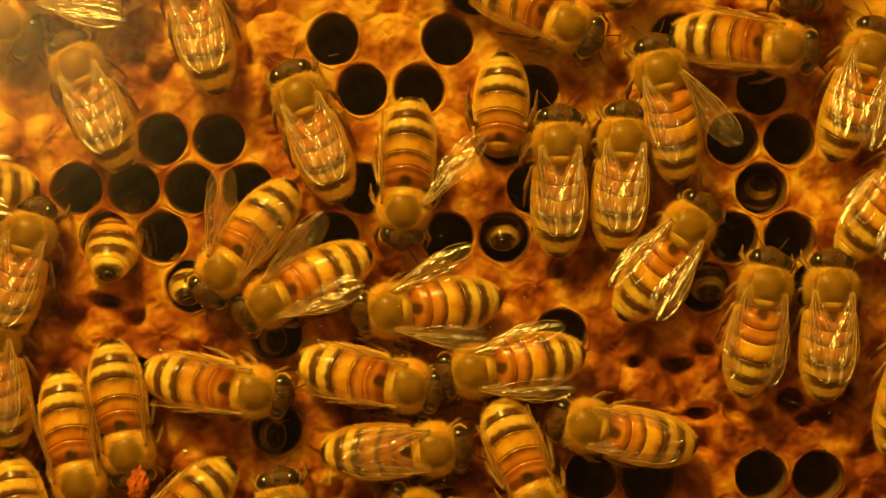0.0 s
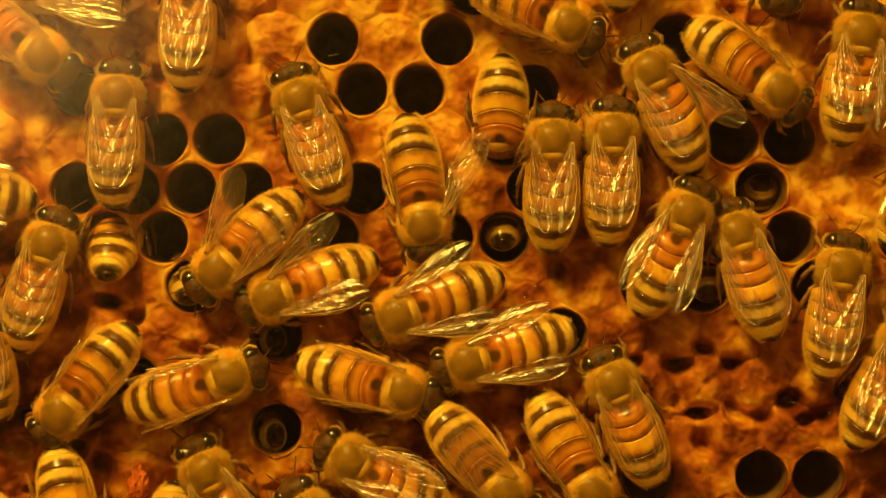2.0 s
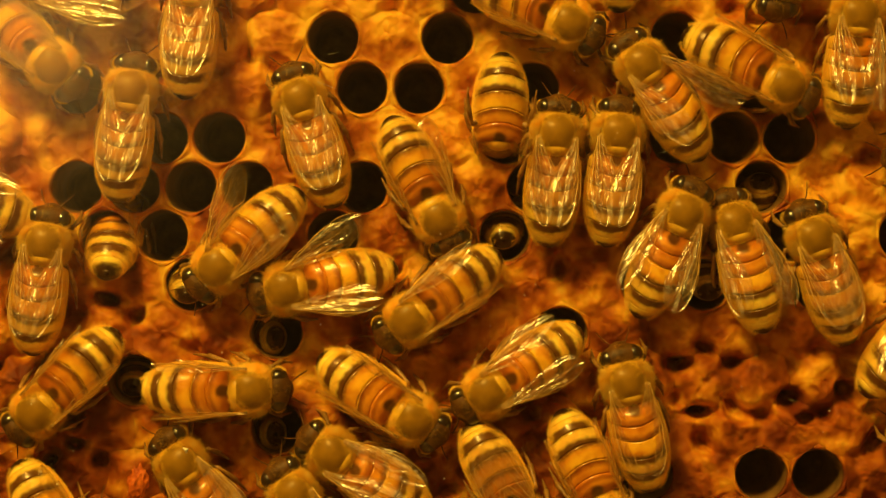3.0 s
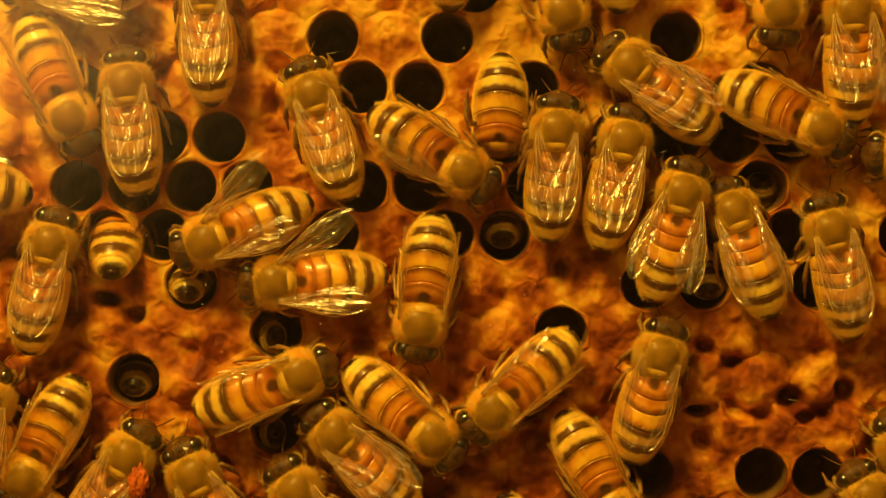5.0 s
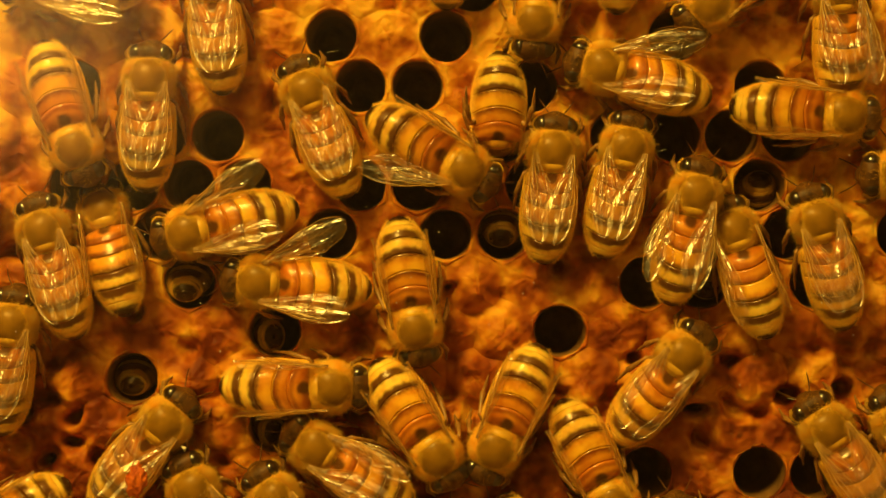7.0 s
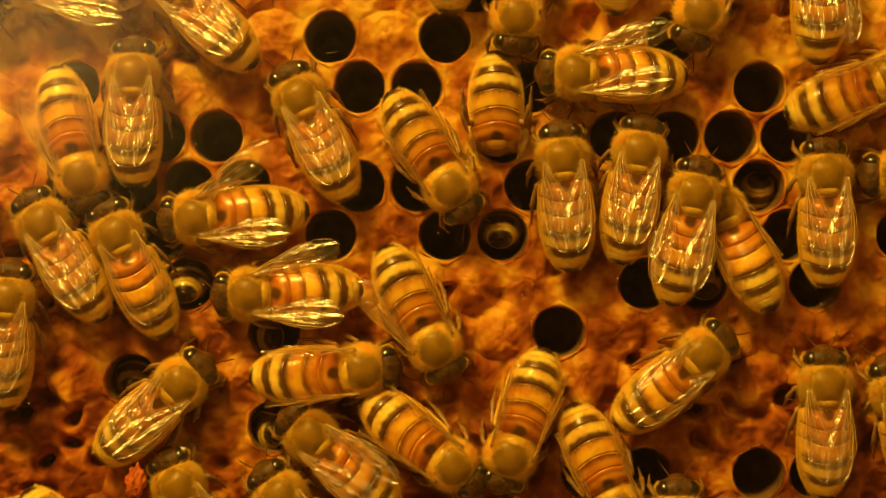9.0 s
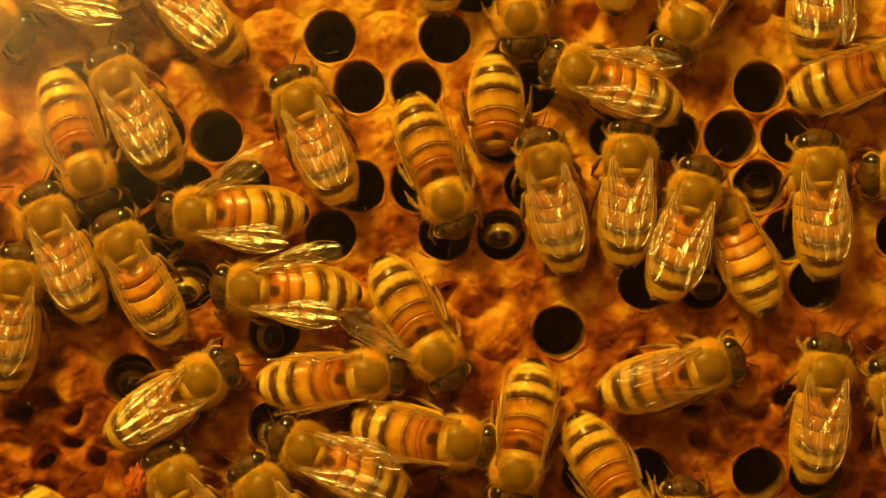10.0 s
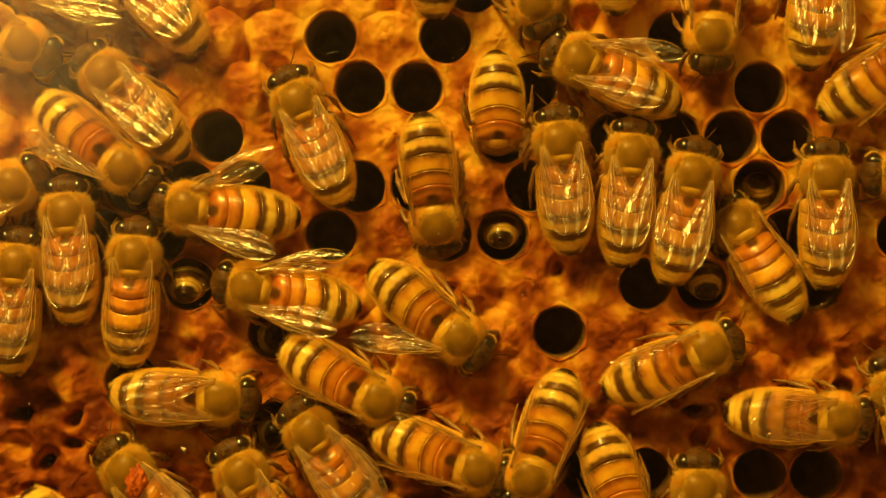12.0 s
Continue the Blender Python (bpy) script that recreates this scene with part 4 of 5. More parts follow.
def motions():
    walk(BEE["b01"], [(0, on_comb(-39.88, 20.60, -32.3)), (0.5, on_comb(-38.66, 19.86, -33.7)), (1, on_comb(-38.10, 19.16, -34.5)), (1.5, on_comb(-37.27, 18.30, -36.7)), (2, on_comb(-36.43, 17.55, -36.4)), (2.5, on_comb(-35.71, 16.70, -40.2)), (3, on_comb(-35.47, 16.50, -43.6)), (5, on_comb(-33.85, 11.80, -65.7)), (5.5, on_comb(-33.48, 11.69, -65.9)), (6, on_comb(-33.76, 9.33, -76.4)), (6.5, on_comb(-33.55, 9.20, -75.4)), (7, on_comb(-33.20, 8.92, -72.1)), (9, on_comb(-32.61, 6.49, -75.1)), (9.5, on_comb(-32.37, 6.47, -76.9)), (10, on_comb(-31.94, 6.63, -70.3)), (10.5, on_comb(-31.72, 6.54, -69.2)), (11, on_comb(-30.67, 6.46, -64.2)), (11.5, on_comb(-29.92, 6.83, -55.8)), (12, on_comb(-28.84, 7.23, -38.7))])
    walk(BEE["b02"], [(0, on_comb(-37.00, 23.91, 178.8)), (3, on_comb(-37.00, 23.91, 178.8)), (6.5, on_comb(-37.00, 23.91, 178.8)), (9, on_comb(-36.99, 23.89, 178.8)), (12, on_comb(-37.03, 23.92, 178.8))])
    walk(BEE["b03"], [(0, on_comb(-23.06, 24.12, 104.4)), (0.5, on_comb(-23.60, 24.41, 90.0)), (1, on_comb(-23.86, 24.26, 94.4)), (1.5, on_comb(-24.10, 24.37, 96.6)), (2, on_comb(-22.84, 24.52, 85.8)), (2.5, on_comb(-22.32, 23.61, 84.3)), (3, on_comb(-22.58, 23.71, 84.3)), (5, on_comb(-21.54, 23.04, 92.1)), (5.5, on_comb(-21.50, 22.62, 98.9)), (6, on_comb(-21.59, 23.31, 94.9)), (6.5, on_comb(-20.99, 23.14, 96.8)), (7, on_comb(-20.88, 23.94, 95.9)), (9, on_comb(-24.39, 23.47, 137.0)), (9.5, on_comb(-24.64, 23.74, 135.0)), (10, on_comb(-25.47, 24.33, 133.9)), (10.5, on_comb(-26.31, 24.13, 135.0)), (11, on_comb(-26.64, 24.70, 136.2)), (11.5, on_comb(-28.08, 25.09, 136.1)), (12, on_comb(-28.81, 25.29, 135.0))])
    walk(BEE["b04"], [(0, on_comb(-33.17, 16.54, 114.0)), (0.5, on_comb(-31.05, 15.72, 106.1)), (1, on_comb(-31.40, 15.24, 104.8)), (1.5, on_comb(-30.94, 14.66, 92.2)), (2, on_comb(-29.52, 13.86, 87.2)), (2.5, on_comb(-28.76, 14.37, 85.9)), (3, on_comb(-28.30, 14.20, 82.1)), (5, on_comb(-28.71, 14.74, 95.5)), (5.5, on_comb(-28.13, 14.92, 89.4)), (6, on_comb(-26.39, 14.91, 85.9)), (6.5, on_comb(-26.34, 14.93, 86.1)), (7, on_comb(-26.54, 15.07, 88.0)), (9, on_comb(-27.90, 15.57, 90.0)), (9.5, on_comb(-28.59, 14.88, 103.8)), (10, on_comb(-29.28, 15.07, 118.1)), (10.5, on_comb(-29.51, 15.39, 122.5)), (11, on_comb(-30.04, 15.77, 133.0)), (11.5, on_comb(-30.39, 15.84, 134.0)), (12, on_comb(-30.41, 15.59, 134.0))])
    walk(BEE["b05"], [(0, on_comb(-13.01, 13.81, 111.7)), (0.5, on_comb(-13.10, 13.93, 110.7)), (1, on_comb(-13.00, 13.77, 110.0)), (1.5, on_comb(-12.99, 13.65, 110.6)), (2, on_comb(-13.01, 13.53, 109.2)), (2.5, on_comb(-12.98, 13.43, 107.4)), (3, on_comb(-12.97, 13.39, 107.8)), (5, on_comb(-11.82, 13.87, 108.2)), (5.5, on_comb(-11.56, 13.87, 108.2)), (6, on_comb(-11.89, 13.91, 109.4)), (6.5, on_comb(-12.17, 14.09, 109.4)), (7, on_comb(-12.16, 13.94, 111.0)), (9, on_comb(-12.76, 13.45, 115.2)), (9.5, on_comb(-12.84, 13.43, 114.1)), (10, on_comb(-12.74, 13.11, 113.5)), (10.5, on_comb(-13.02, 12.96, 112.5)), (11, on_comb(-13.00, 13.11, 113.5)), (11.5, on_comb(-13.02, 13.11, 113.5)), (12, on_comb(-12.99, 13.13, 113.4))])
    walk(BEE["b06"], [(0, on_comb(-3.57, 3.65, -94.0)), (0.5, on_comb(-4.09, 3.41, -96.1)), (1, on_comb(-3.92, 3.65, -93.7)), (1.5, on_comb(-3.70, 3.51, -90.9)), (2, on_comb(-1.74, 2.29, -80.5)), (2.5, on_comb(-0.40, 3.02, -62.1)), (3, on_comb(-0.43, 2.66, -64.1)), (5, on_comb(1.87, 6.86, -32.8)), (5.5, on_comb(2.59, 6.80, -31.2)), (6, on_comb(2.62, 6.56, -31.7)), (6.5, on_comb(2.25, 6.80, -33.0)), (7, on_comb(2.09, 6.94, -30.5)), (9, on_comb(0.81, 5.45, -57.5)), (9.5, on_comb(1.09, 5.20, -50.2)), (10, on_comb(0.53, 4.25, -70.0)), (10.5, on_comb(-1.16, 3.48, -74.0, -1.45, 10)), (11, on_comb(0.09, 2.04, -62.7, -1.6, 12)), (11.5, on_comb(-0.30, 2.26, -67.0, -1.6, 12)), (12, on_comb(-0.55, 2.95, -82.4, -1.7, 13))])
    walk(BEE["b07"], [(0, on_comb(5.35, 13.40, -92.6, -0.5, 78)), (6.5, on_comb(5.25, 13.14, -92.2, -0.5, 78)), (7, on_comb(5.29, 13.19, -91.9, -0.5, 78)), (9, on_comb(5.09, 13.33, -89.2, -0.5, 78)), (12, on_comb(5.14, 13.41, -88.5, -0.5, 78))])
    walk(BEE["b08"], [(0, on_comb(10.59, 9.57, 90.0)), (0.5, on_comb(10.49, 9.57, 89.7)), (1, on_comb(10.33, 9.80, 90.0)), (1.5, on_comb(10.08, 9.80, 90.0)), (2, on_comb(9.97, 9.86, 89.1)), (2.5, on_comb(10.50, 10.17, 84.7)), (3, on_comb(10.34, 10.25, 85.6)), (5, on_comb(10.33, 10.57, 86.3)), (5.5, on_comb(9.97, 10.01, 87.7)), (6, on_comb(9.92, 9.11, 90.0)), (6.5, on_comb(9.97, 8.71, 86.3)), (7, on_comb(10.21, 8.53, 85.0)), (9, on_comb(11.08, 7.92, 94.2)), (9.5, on_comb(10.58, 7.74, 100.6)), (10, on_comb(9.44, 7.34, 104.0)), (10.5, on_comb(10.86, 7.82, 98.3)), (11, on_comb(11.35, 9.19, 95.6)), (11.5, on_comb(10.81, 9.23, 97.1)), (12, on_comb(10.79, 9.48, 95.7))])
    walk(BEE["b09"], [(0, on_comb(16.51, 9.94, 85.5)), (0.5, on_comb(16.15, 10.00, 87.0)), (1, on_comb(16.00, 10.26, 87.0)), (1.5, on_comb(15.74, 10.21, 87.6)), (2, on_comb(15.48, 10.42, 87.9)), (2.5, on_comb(15.89, 10.41, 85.6)), (3, on_comb(15.89, 10.25, 84.7)), (5, on_comb(16.55, 9.58, 78.7)), (5.5, on_comb(16.39, 9.09, 78.7)), (6, on_comb(16.62, 8.82, 78.1)), (6.5, on_comb(17.03, 8.63, 76.1)), (7, on_comb(16.83, 8.82, 78.1)), (9, on_comb(18.04, 8.52, 80.9)), (9.5, on_comb(17.27, 8.20, 85.4)), (10, on_comb(17.26, 8.26, 87.0)), (10.5, on_comb(17.63, 8.30, 85.4)), (11, on_comb(18.05, 7.77, 81.5)), (11.5, on_comb(17.61, 8.02, 83.3)), (12, on_comb(17.32, 8.33, 84.8))])
    walk(BEE["b10"], [(0, on_comb(19.78, 16.09, 101.0)), (0.5, on_comb(19.64, 16.70, 102.9)), (1, on_comb(19.48, 16.91, 105.0)), (1.5, on_comb(19.18, 16.19, 107.9)), (2, on_comb(18.87, 16.17, 114.8)), (2.5, on_comb(18.67, 16.44, 119.0)), (3, on_comb(18.10, 16.56, 123.1)), (5, on_comb(16.98, 16.43, 141.0)), (5.5, on_comb(15.83, 15.90, 156.5)), (6, on_comb(15.49, 15.91, 164.8)), (6.5, on_comb(15.15, 15.94, 165.0)), (7, on_comb(14.72, 16.12, 164.7)), (9, on_comb(12.29, 15.78, 178.4)), (9.5, on_comb(12.38, 15.85, 160.8)), (10, on_comb(12.48, 15.94, 158.3)), (10.5, on_comb(12.34, 15.85, 173.5)), (11, on_comb(12.75, 15.99, 154.5)), (11.5, on_comb(12.41, 16.39, 156.6)), (12, on_comb(12.48, 16.95, 156.1))])
    walk(BEE["b11"], [(0, on_comb(30.84, 18.28, -7.6)), (0.5, on_comb(30.96, 18.66, -2.3)), (1, on_comb(30.44, 18.29, -10.3)), (1.5, on_comb(30.86, 16.27, -28.5)), (2, on_comb(30.39, 14.44, -36.8)), (2.5, on_comb(30.47, 14.40, -28.7)), (3, on_comb(30.95, 14.76, -28.1)), (5, on_comb(34.23, 10.79, -24.6)), (5.5, on_comb(34.42, 11.15, -20.6)), (6, on_comb(35.44, 11.77, -13.8)), (6.5, on_comb(35.94, 11.90, -10.5)), (7, on_comb(36.54, 11.82, -5.3)), (9, on_comb(41.00, 15.40, 20.9)), (9.5, on_comb(41.37, 16.38, 21.8)), (10, on_comb(41.47, 16.75, 18.4)), (10.5, on_comb(42.05, 16.88, 29.6)), (11, on_comb(42.41, 17.98, 32.3)), (11.5, on_comb(42.52, 17.40, 34.8)), (12, on_comb(42.96, 17.89, 36.2))])
    walk(BEE["b12"], [(0, on_comb(11.24, 20.40, -26.0)), (3, on_comb(11.35, 20.34, -26.0)), (5, on_comb(10.88, 21.33, -73.4)), (5.5, on_comb(10.36, 20.67, -79.5)), (6, on_comb(9.52, 20.43, -87.0)), (6.5, on_comb(9.04, 20.48, -91.5)), (7, on_comb(8.52, 20.44, -94.0)), (9, on_comb(6.94, 20.99, -94.5)), (9.5, on_comb(6.97, 21.07, -90.0)), (10, on_comb(7.25, 20.89, -83.8)), (10.5, on_comb(7.26, 21.04, -82.3)), (11, on_comb(8.60, 21.69, -69.6)), (11.5, on_comb(8.41, 22.04, -67.0)), (12, on_comb(8.44, 22.35, -66.4))])
    walk(BEE["b13"], [(0, on_comb(38.76, 17.72, 71.5)), (0.5, on_comb(38.72, 19.23, 75.6)), (1, on_comb(38.46, 19.47, 74.7)), (1.5, on_comb(38.20, 20.00, 75.6)), (2, on_comb(37.94, 19.45, 80.6)), (2.5, on_comb(37.40, 20.26, 84.0)), (3, on_comb(37.63, 21.02, 85.1)), (5, on_comb(37.04, 21.29, 91.8)), (5.5, on_comb(36.23, 21.96, 96.6)), (6, on_comb(35.97, 22.20, 98.1)), (6.5, on_comb(36.15, 22.54, 97.4)), (7, on_comb(36.13, 22.93, 92.8)), (9, on_comb(34.46, 26.88, 90.0)), (9.5, on_comb(34.49, 27.92, 86.9)), (10, on_comb(34.50, 26.88, 85.4)), (10.5, on_comb(34.49, 26.49, 84.0)), (11, on_comb(34.48, 25.66, 84.1)), (11.5, on_comb(34.68, 25.91, 82.9)), (12, on_comb(34.66, 26.23, 82.9))])
    walk(BEE["b14"], [(0, on_comb(22.23, 1.95, 54.5)), (0.5, on_comb(22.46, 2.70, 58.3)), (1, on_comb(22.15, 2.86, 62.0)), (1.5, on_comb(22.04, 2.84, 64.7)), (2, on_comb(22.06, 3.16, 66.4)), (2.5, on_comb(21.81, 2.91, 68.1)), (3, on_comb(21.80, 3.01, 66.7)), (5, on_comb(21.74, 4.75, 75.2)), (5.5, on_comb(21.86, 5.25, 75.8)), (6, on_comb(21.91, 4.94, 76.8)), (6.5, on_comb(22.14, 4.43, 72.5)), (7, on_comb(23.07, 4.56, 77.0)), (9, on_comb(23.04, 4.67, 78.4)), (9.5, on_comb(23.06, 4.50, 75.3)), (10, on_comb(23.06, 4.72, 73.9)), (10.5, on_comb(23.38, 5.10, 73.7)), (11, on_comb(23.35, 5.98, 76.2)), (11.5, on_comb(23.00, 6.63, 79.2)), (12, on_comb(22.84, 6.50, 78.4))])
    walk(BEE["b15"], [(0, on_comb(29.32, -3.46, 78.7)), (0.5, on_comb(28.33, -1.30, 92.0)), (1, on_comb(27.59, -0.19, 100.5, -1.45, 10)), (1.5, on_comb(27.55, 0.29, 107.6, -1.45, 10)), (2, on_comb(27.15, 0.83, 107.2, -1.45, 10)), (2.5, on_comb(26.97, 1.48, 104.3, -1.45, 10)), (3, on_comb(26.83, 1.54, 105.1, -1.45, 10)), (5, on_comb(26.80, 2.58, 109.1, -1.45, 10)), (5.5, on_comb(26.73, 2.39, 105.7, -1.45, 10)), (6, on_comb(26.83, 1.81, 107.0, -1.45, 10)), (6.5, on_comb(27.22, 0.99, 108.1, -1.45, 10)), (7, on_comb(26.93, 0.75, 107.6, -1.45, 10)), (9, on_comb(26.46, 2.13, 115.2, -2.77, 20)), (9.5, on_comb(26.76, 1.74, 108.8, -2.77, 20)), (10, on_comb(26.57, 2.03, 112.9, -2.77, 20)), (10.5, on_comb(26.55, 1.86, 113.1, -2.77, 20)), (11, on_comb(27.66, 0.86, 118.9, -2.77, 20)), (11.5, on_comb(27.91, 0.81, 119.5, -2.77, 20)), (12, on_comb(28.02, 1.01, 120.4, -2.77, 20))])
    walk(BEE["b16"], [(0, on_comb(35.27, -3.62, 87.1)), (0.5, on_comb(35.02, -3.95, 87.0)), (1, on_comb(35.79, -4.53, 85.6)), (1.5, on_comb(35.77, -3.59, 78.4)), (2, on_comb(36.32, -1.88, 81.0)), (2.5, on_comb(35.78, -0.40, 90.0)), (3, on_comb(33.67, 0.83, 109.3)), (5, on_comb(35.25, 1.46, 102.5)), (5.5, on_comb(33.99, 0.74, 111.3)), (6, on_comb(32.56, 1.18, 119.9)), (6.5, on_comb(33.58, 0.96, 113.2)), (7, on_comb(34.18, 2.19, 105.6)), (9, on_comb(34.98, 6.45, 91.4)), (9.5, on_comb(34.73, 7.02, 92.9)), (10, on_comb(34.47, 7.10, 92.9)), (10.5, on_comb(35.09, 6.90, 87.9)), (11, on_comb(35.09, 6.77, 88.0)), (11.5, on_comb(34.96, 6.33, 88.6)), (12, on_comb(35.04, 6.34, 90.9))])
    walk(BEE["b17"], [(0, on_comb(43.31, -8.91, 76.0)), (0.5, on_comb(42.25, -9.49, 79.3)), (1, on_comb(41.71, -10.08, 82.5)), (1.5, on_comb(40.21, -8.80, 82.1)), (2, on_comb(41.58, -8.89, 65.2)), (2.5, on_comb(43.30, -7.13, 58.7)), (3, on_comb(44.67, -5.42, 52.3)), (5, on_comb(46.81, -1.67, 66.4)), (12, on_comb(46.99, -1.66, 66.4))])
    walk(BEE["b18"], [(0, on_comb(42.60, 7.43, 53.6)), (0.5, on_comb(43.54, 7.29, 61.7)), (1, on_comb(44.08, 7.00, 56.9)), (1.5, on_comb(44.86, 8.15, 56.8)), (2, on_comb(45.89, 8.67, 56.8)), (3, on_comb(47.33, 8.25, 69.4)), (12, on_comb(47.51, 8.21, 69.4))])
    walk(BEE["b19"], [(0, on_comb(-19.99, -2.00, -128.4)), (0.5, on_comb(-19.92, -1.99, -130.7)), (1, on_comb(-20.13, -1.90, -133.2)), (1.5, on_comb(-20.25, -1.99, -135.0)), (2, on_comb(-20.44, -1.92, -136.9)), (2.5, on_comb(-20.52, -1.63, -138.6)), (3, on_comb(-20.43, -1.81, -137.2)), (5, on_comb(-21.44, 0.46, -158.8)), (5.5, on_comb(-21.65, 0.94, -166.7)), (6, on_comb(-21.83, 0.88, -163.6)), (6.5, on_comb(-22.48, 0.86, -165.7)), (7, on_comb(-22.99, 1.15, -166.8)), (9, on_comb(-22.22, 2.63, -176.2)), (9.5, on_comb(-22.19, 2.66, -178.4)), (10, on_comb(-22.27, 2.93, -179.4)), (10.5, on_comb(-22.86, 3.22, 176.8)), (11, on_comb(-22.97, 3.40, 175.0)), (11.5, on_comb(-22.85, 3.53, 172.7)), (12, on_comb(-23.02, 3.52, 174.4))])
    walk(BEE["b20"], [(0, on_comb(-15.85, -4.68, -154.8)), (0.5, on_comb(-15.90, -4.71, -152.7)), (1, on_comb(-15.60, -4.69, -153.7)), (1.5, on_comb(-15.55, -4.66, -155.7)), (2, on_comb(-15.52, -4.37, -160.1)), (2.5, on_comb(-14.36, -3.86, -168.6)), (3, on_comb(-14.25, -3.78, -169.8)), (5, on_comb(-15.22, -3.25, -176.4)), (5.5, on_comb(-15.29, -3.25, -175.5)), (6, on_comb(-15.90, -3.62, -174.8)), (6.5, on_comb(-16.11, -3.77, -174.8)), (7, on_comb(-16.61, -3.32, 176.2)), (9, on_comb(-17.32, -4.30, -177.8)), (9.5, on_comb(-17.39, -4.17, -179.1)), (10, on_comb(-17.43, -3.84, 177.0)), (10.5, on_comb(-17.57, -3.63, 174.2)), (11, on_comb(-17.44, -3.71, 170.2)), (11.5, on_comb(-17.42, -3.72, 170.3)), (12, on_comb(-17.37, -3.72, 168.9))])
    walk(BEE["b21"], [(0, on_comb(-4.79, -5.60, -174.2)), (0.5, on_comb(-4.62, -5.49, -174.9)), (1, on_comb(-4.00, -5.31, -172.6)), (1.5, on_comb(-4.32, -5.56, -171.1)), (2, on_comb(-4.07, -6.03, -159.7)), (2.5, on_comb(-3.29, -6.24, -152.3)), (3, on_comb(-3.04, -6.60, -143.3)), (5, on_comb(-2.06, -7.04, -97.4)), (5.5, on_comb(-2.27, -7.00, -91.5)), (6, on_comb(-2.57, -7.21, -88.0)), (6.5, on_comb(-2.38, -7.19, -85.8)), (7, on_comb(-2.36, -7.50, -80.6)), (9, on_comb(-0.56, -9.05, -62.7)), (9.5, on_comb(-1.29, -9.33, -67.1)), (10, on_comb(-0.42, -9.79, -59.3)), (10.5, on_comb(0.72, -9.08, -46.1)), (11, on_comb(0.88, -8.45, -42.3)), (11.5, on_comb(1.10, -8.18, -40.2)), (12, on_comb(1.55, -8.19, -38.6))])
    walk(BEE["b23"], [(0, on_comb(-30.54, 0.53, 90.0, -7.02, 60)), (3, on_comb(-30.59, 0.48, 89.0, -7.02, 60)), (5, on_comb(-30.37, 0.42, 93.8, -7.02, 60)), (5.5, on_comb(-30.14, 0.44, 99.5, -7.02, 60)), (6, on_comb(-30.24, 0.41, 104.0, -6.52, 52)), (6.5, on_comb(-30.27, 0.71, 106.6, -4.56, 36)), (7, on_comb(-30.90, 1.93, 105.7, -2.87, 22)), (9, on_comb(-29.35, 1.02, 115.3)), (9.5, on_comb(-29.41, 0.11, 116.2)), (10, on_comb(-28.86, 0.03, 117.4)), (10.5, on_comb(-29.12, 0.03, 117.4)), (11, on_comb(-29.28, -0.67, 103.8)), (11.5, on_comb(-28.38, -0.74, 91.2)), (12, on_comb(-27.87, -0.87, 86.0))])
    walk(BEE["b24"], [(0, on_comb(-37.63, 1.35, 75.0)), (0.5, on_comb(-35.84, 0.55, 67.4)), (1, on_comb(-35.94, 0.54, 73.3)), (1.5, on_comb(-35.95, -0.00, 76.4)), (2, on_comb(-35.74, 0.39, 72.4)), (2.5, on_comb(-35.92, 0.48, 85.5)), (3, on_comb(-36.14, 0.30, 82.1)), (5, on_comb(-35.66, 0.17, 77.5)), (5.5, on_comb(-35.40, 0.57, 71.5)), (6, on_comb(-35.99, 1.35, 88.5)), (6.5, on_comb(-36.48, 2.00, 94.7)), (7, on_comb(-36.11, 1.28, 106.1)), (9, on_comb(-36.07, 2.05, 121.0)), (9.5, on_comb(-36.13, 2.51, 115.3)), (10, on_comb(-35.58, 2.46, 113.0)), (10.5, on_comb(-35.75, 2.55, 110.4)), (11, on_comb(-35.24, 3.41, 101.3)), (11.5, on_comb(-34.22, 2.97, 95.3)), (12, on_comb(-33.98, 2.99, 93.7))])
    walk(BEE["b25"], [(0, on_comb(-28.66, -18.36, -79.8)), (0.5, on_comb(-29.48, -16.62, -82.4)), (1, on_comb(-30.54, -16.46, -87.1)), (1.5, on_comb(-31.57, -16.41, -90.6)), (2, on_comb(-34.66, -14.92, -129.4)), (2.5, on_comb(-35.36, -14.54, -135.0)), (3, on_comb(-36.88, -14.93, -135.0)), (5, on_comb(-37.86, -20.92, -117.6)), (5.5, on_comb(-39.18, -23.20, -116.6)), (6, on_comb(-41.47, -23.99, -135.6)), (6.5, on_comb(-42.69, -23.19, -154.1)), (7, on_comb(-42.94, -26.59, -151.4)), (9, on_comb(-45.13, -27.56, -160.6)), (12, on_comb(-45.17, -27.54, -160.6))])
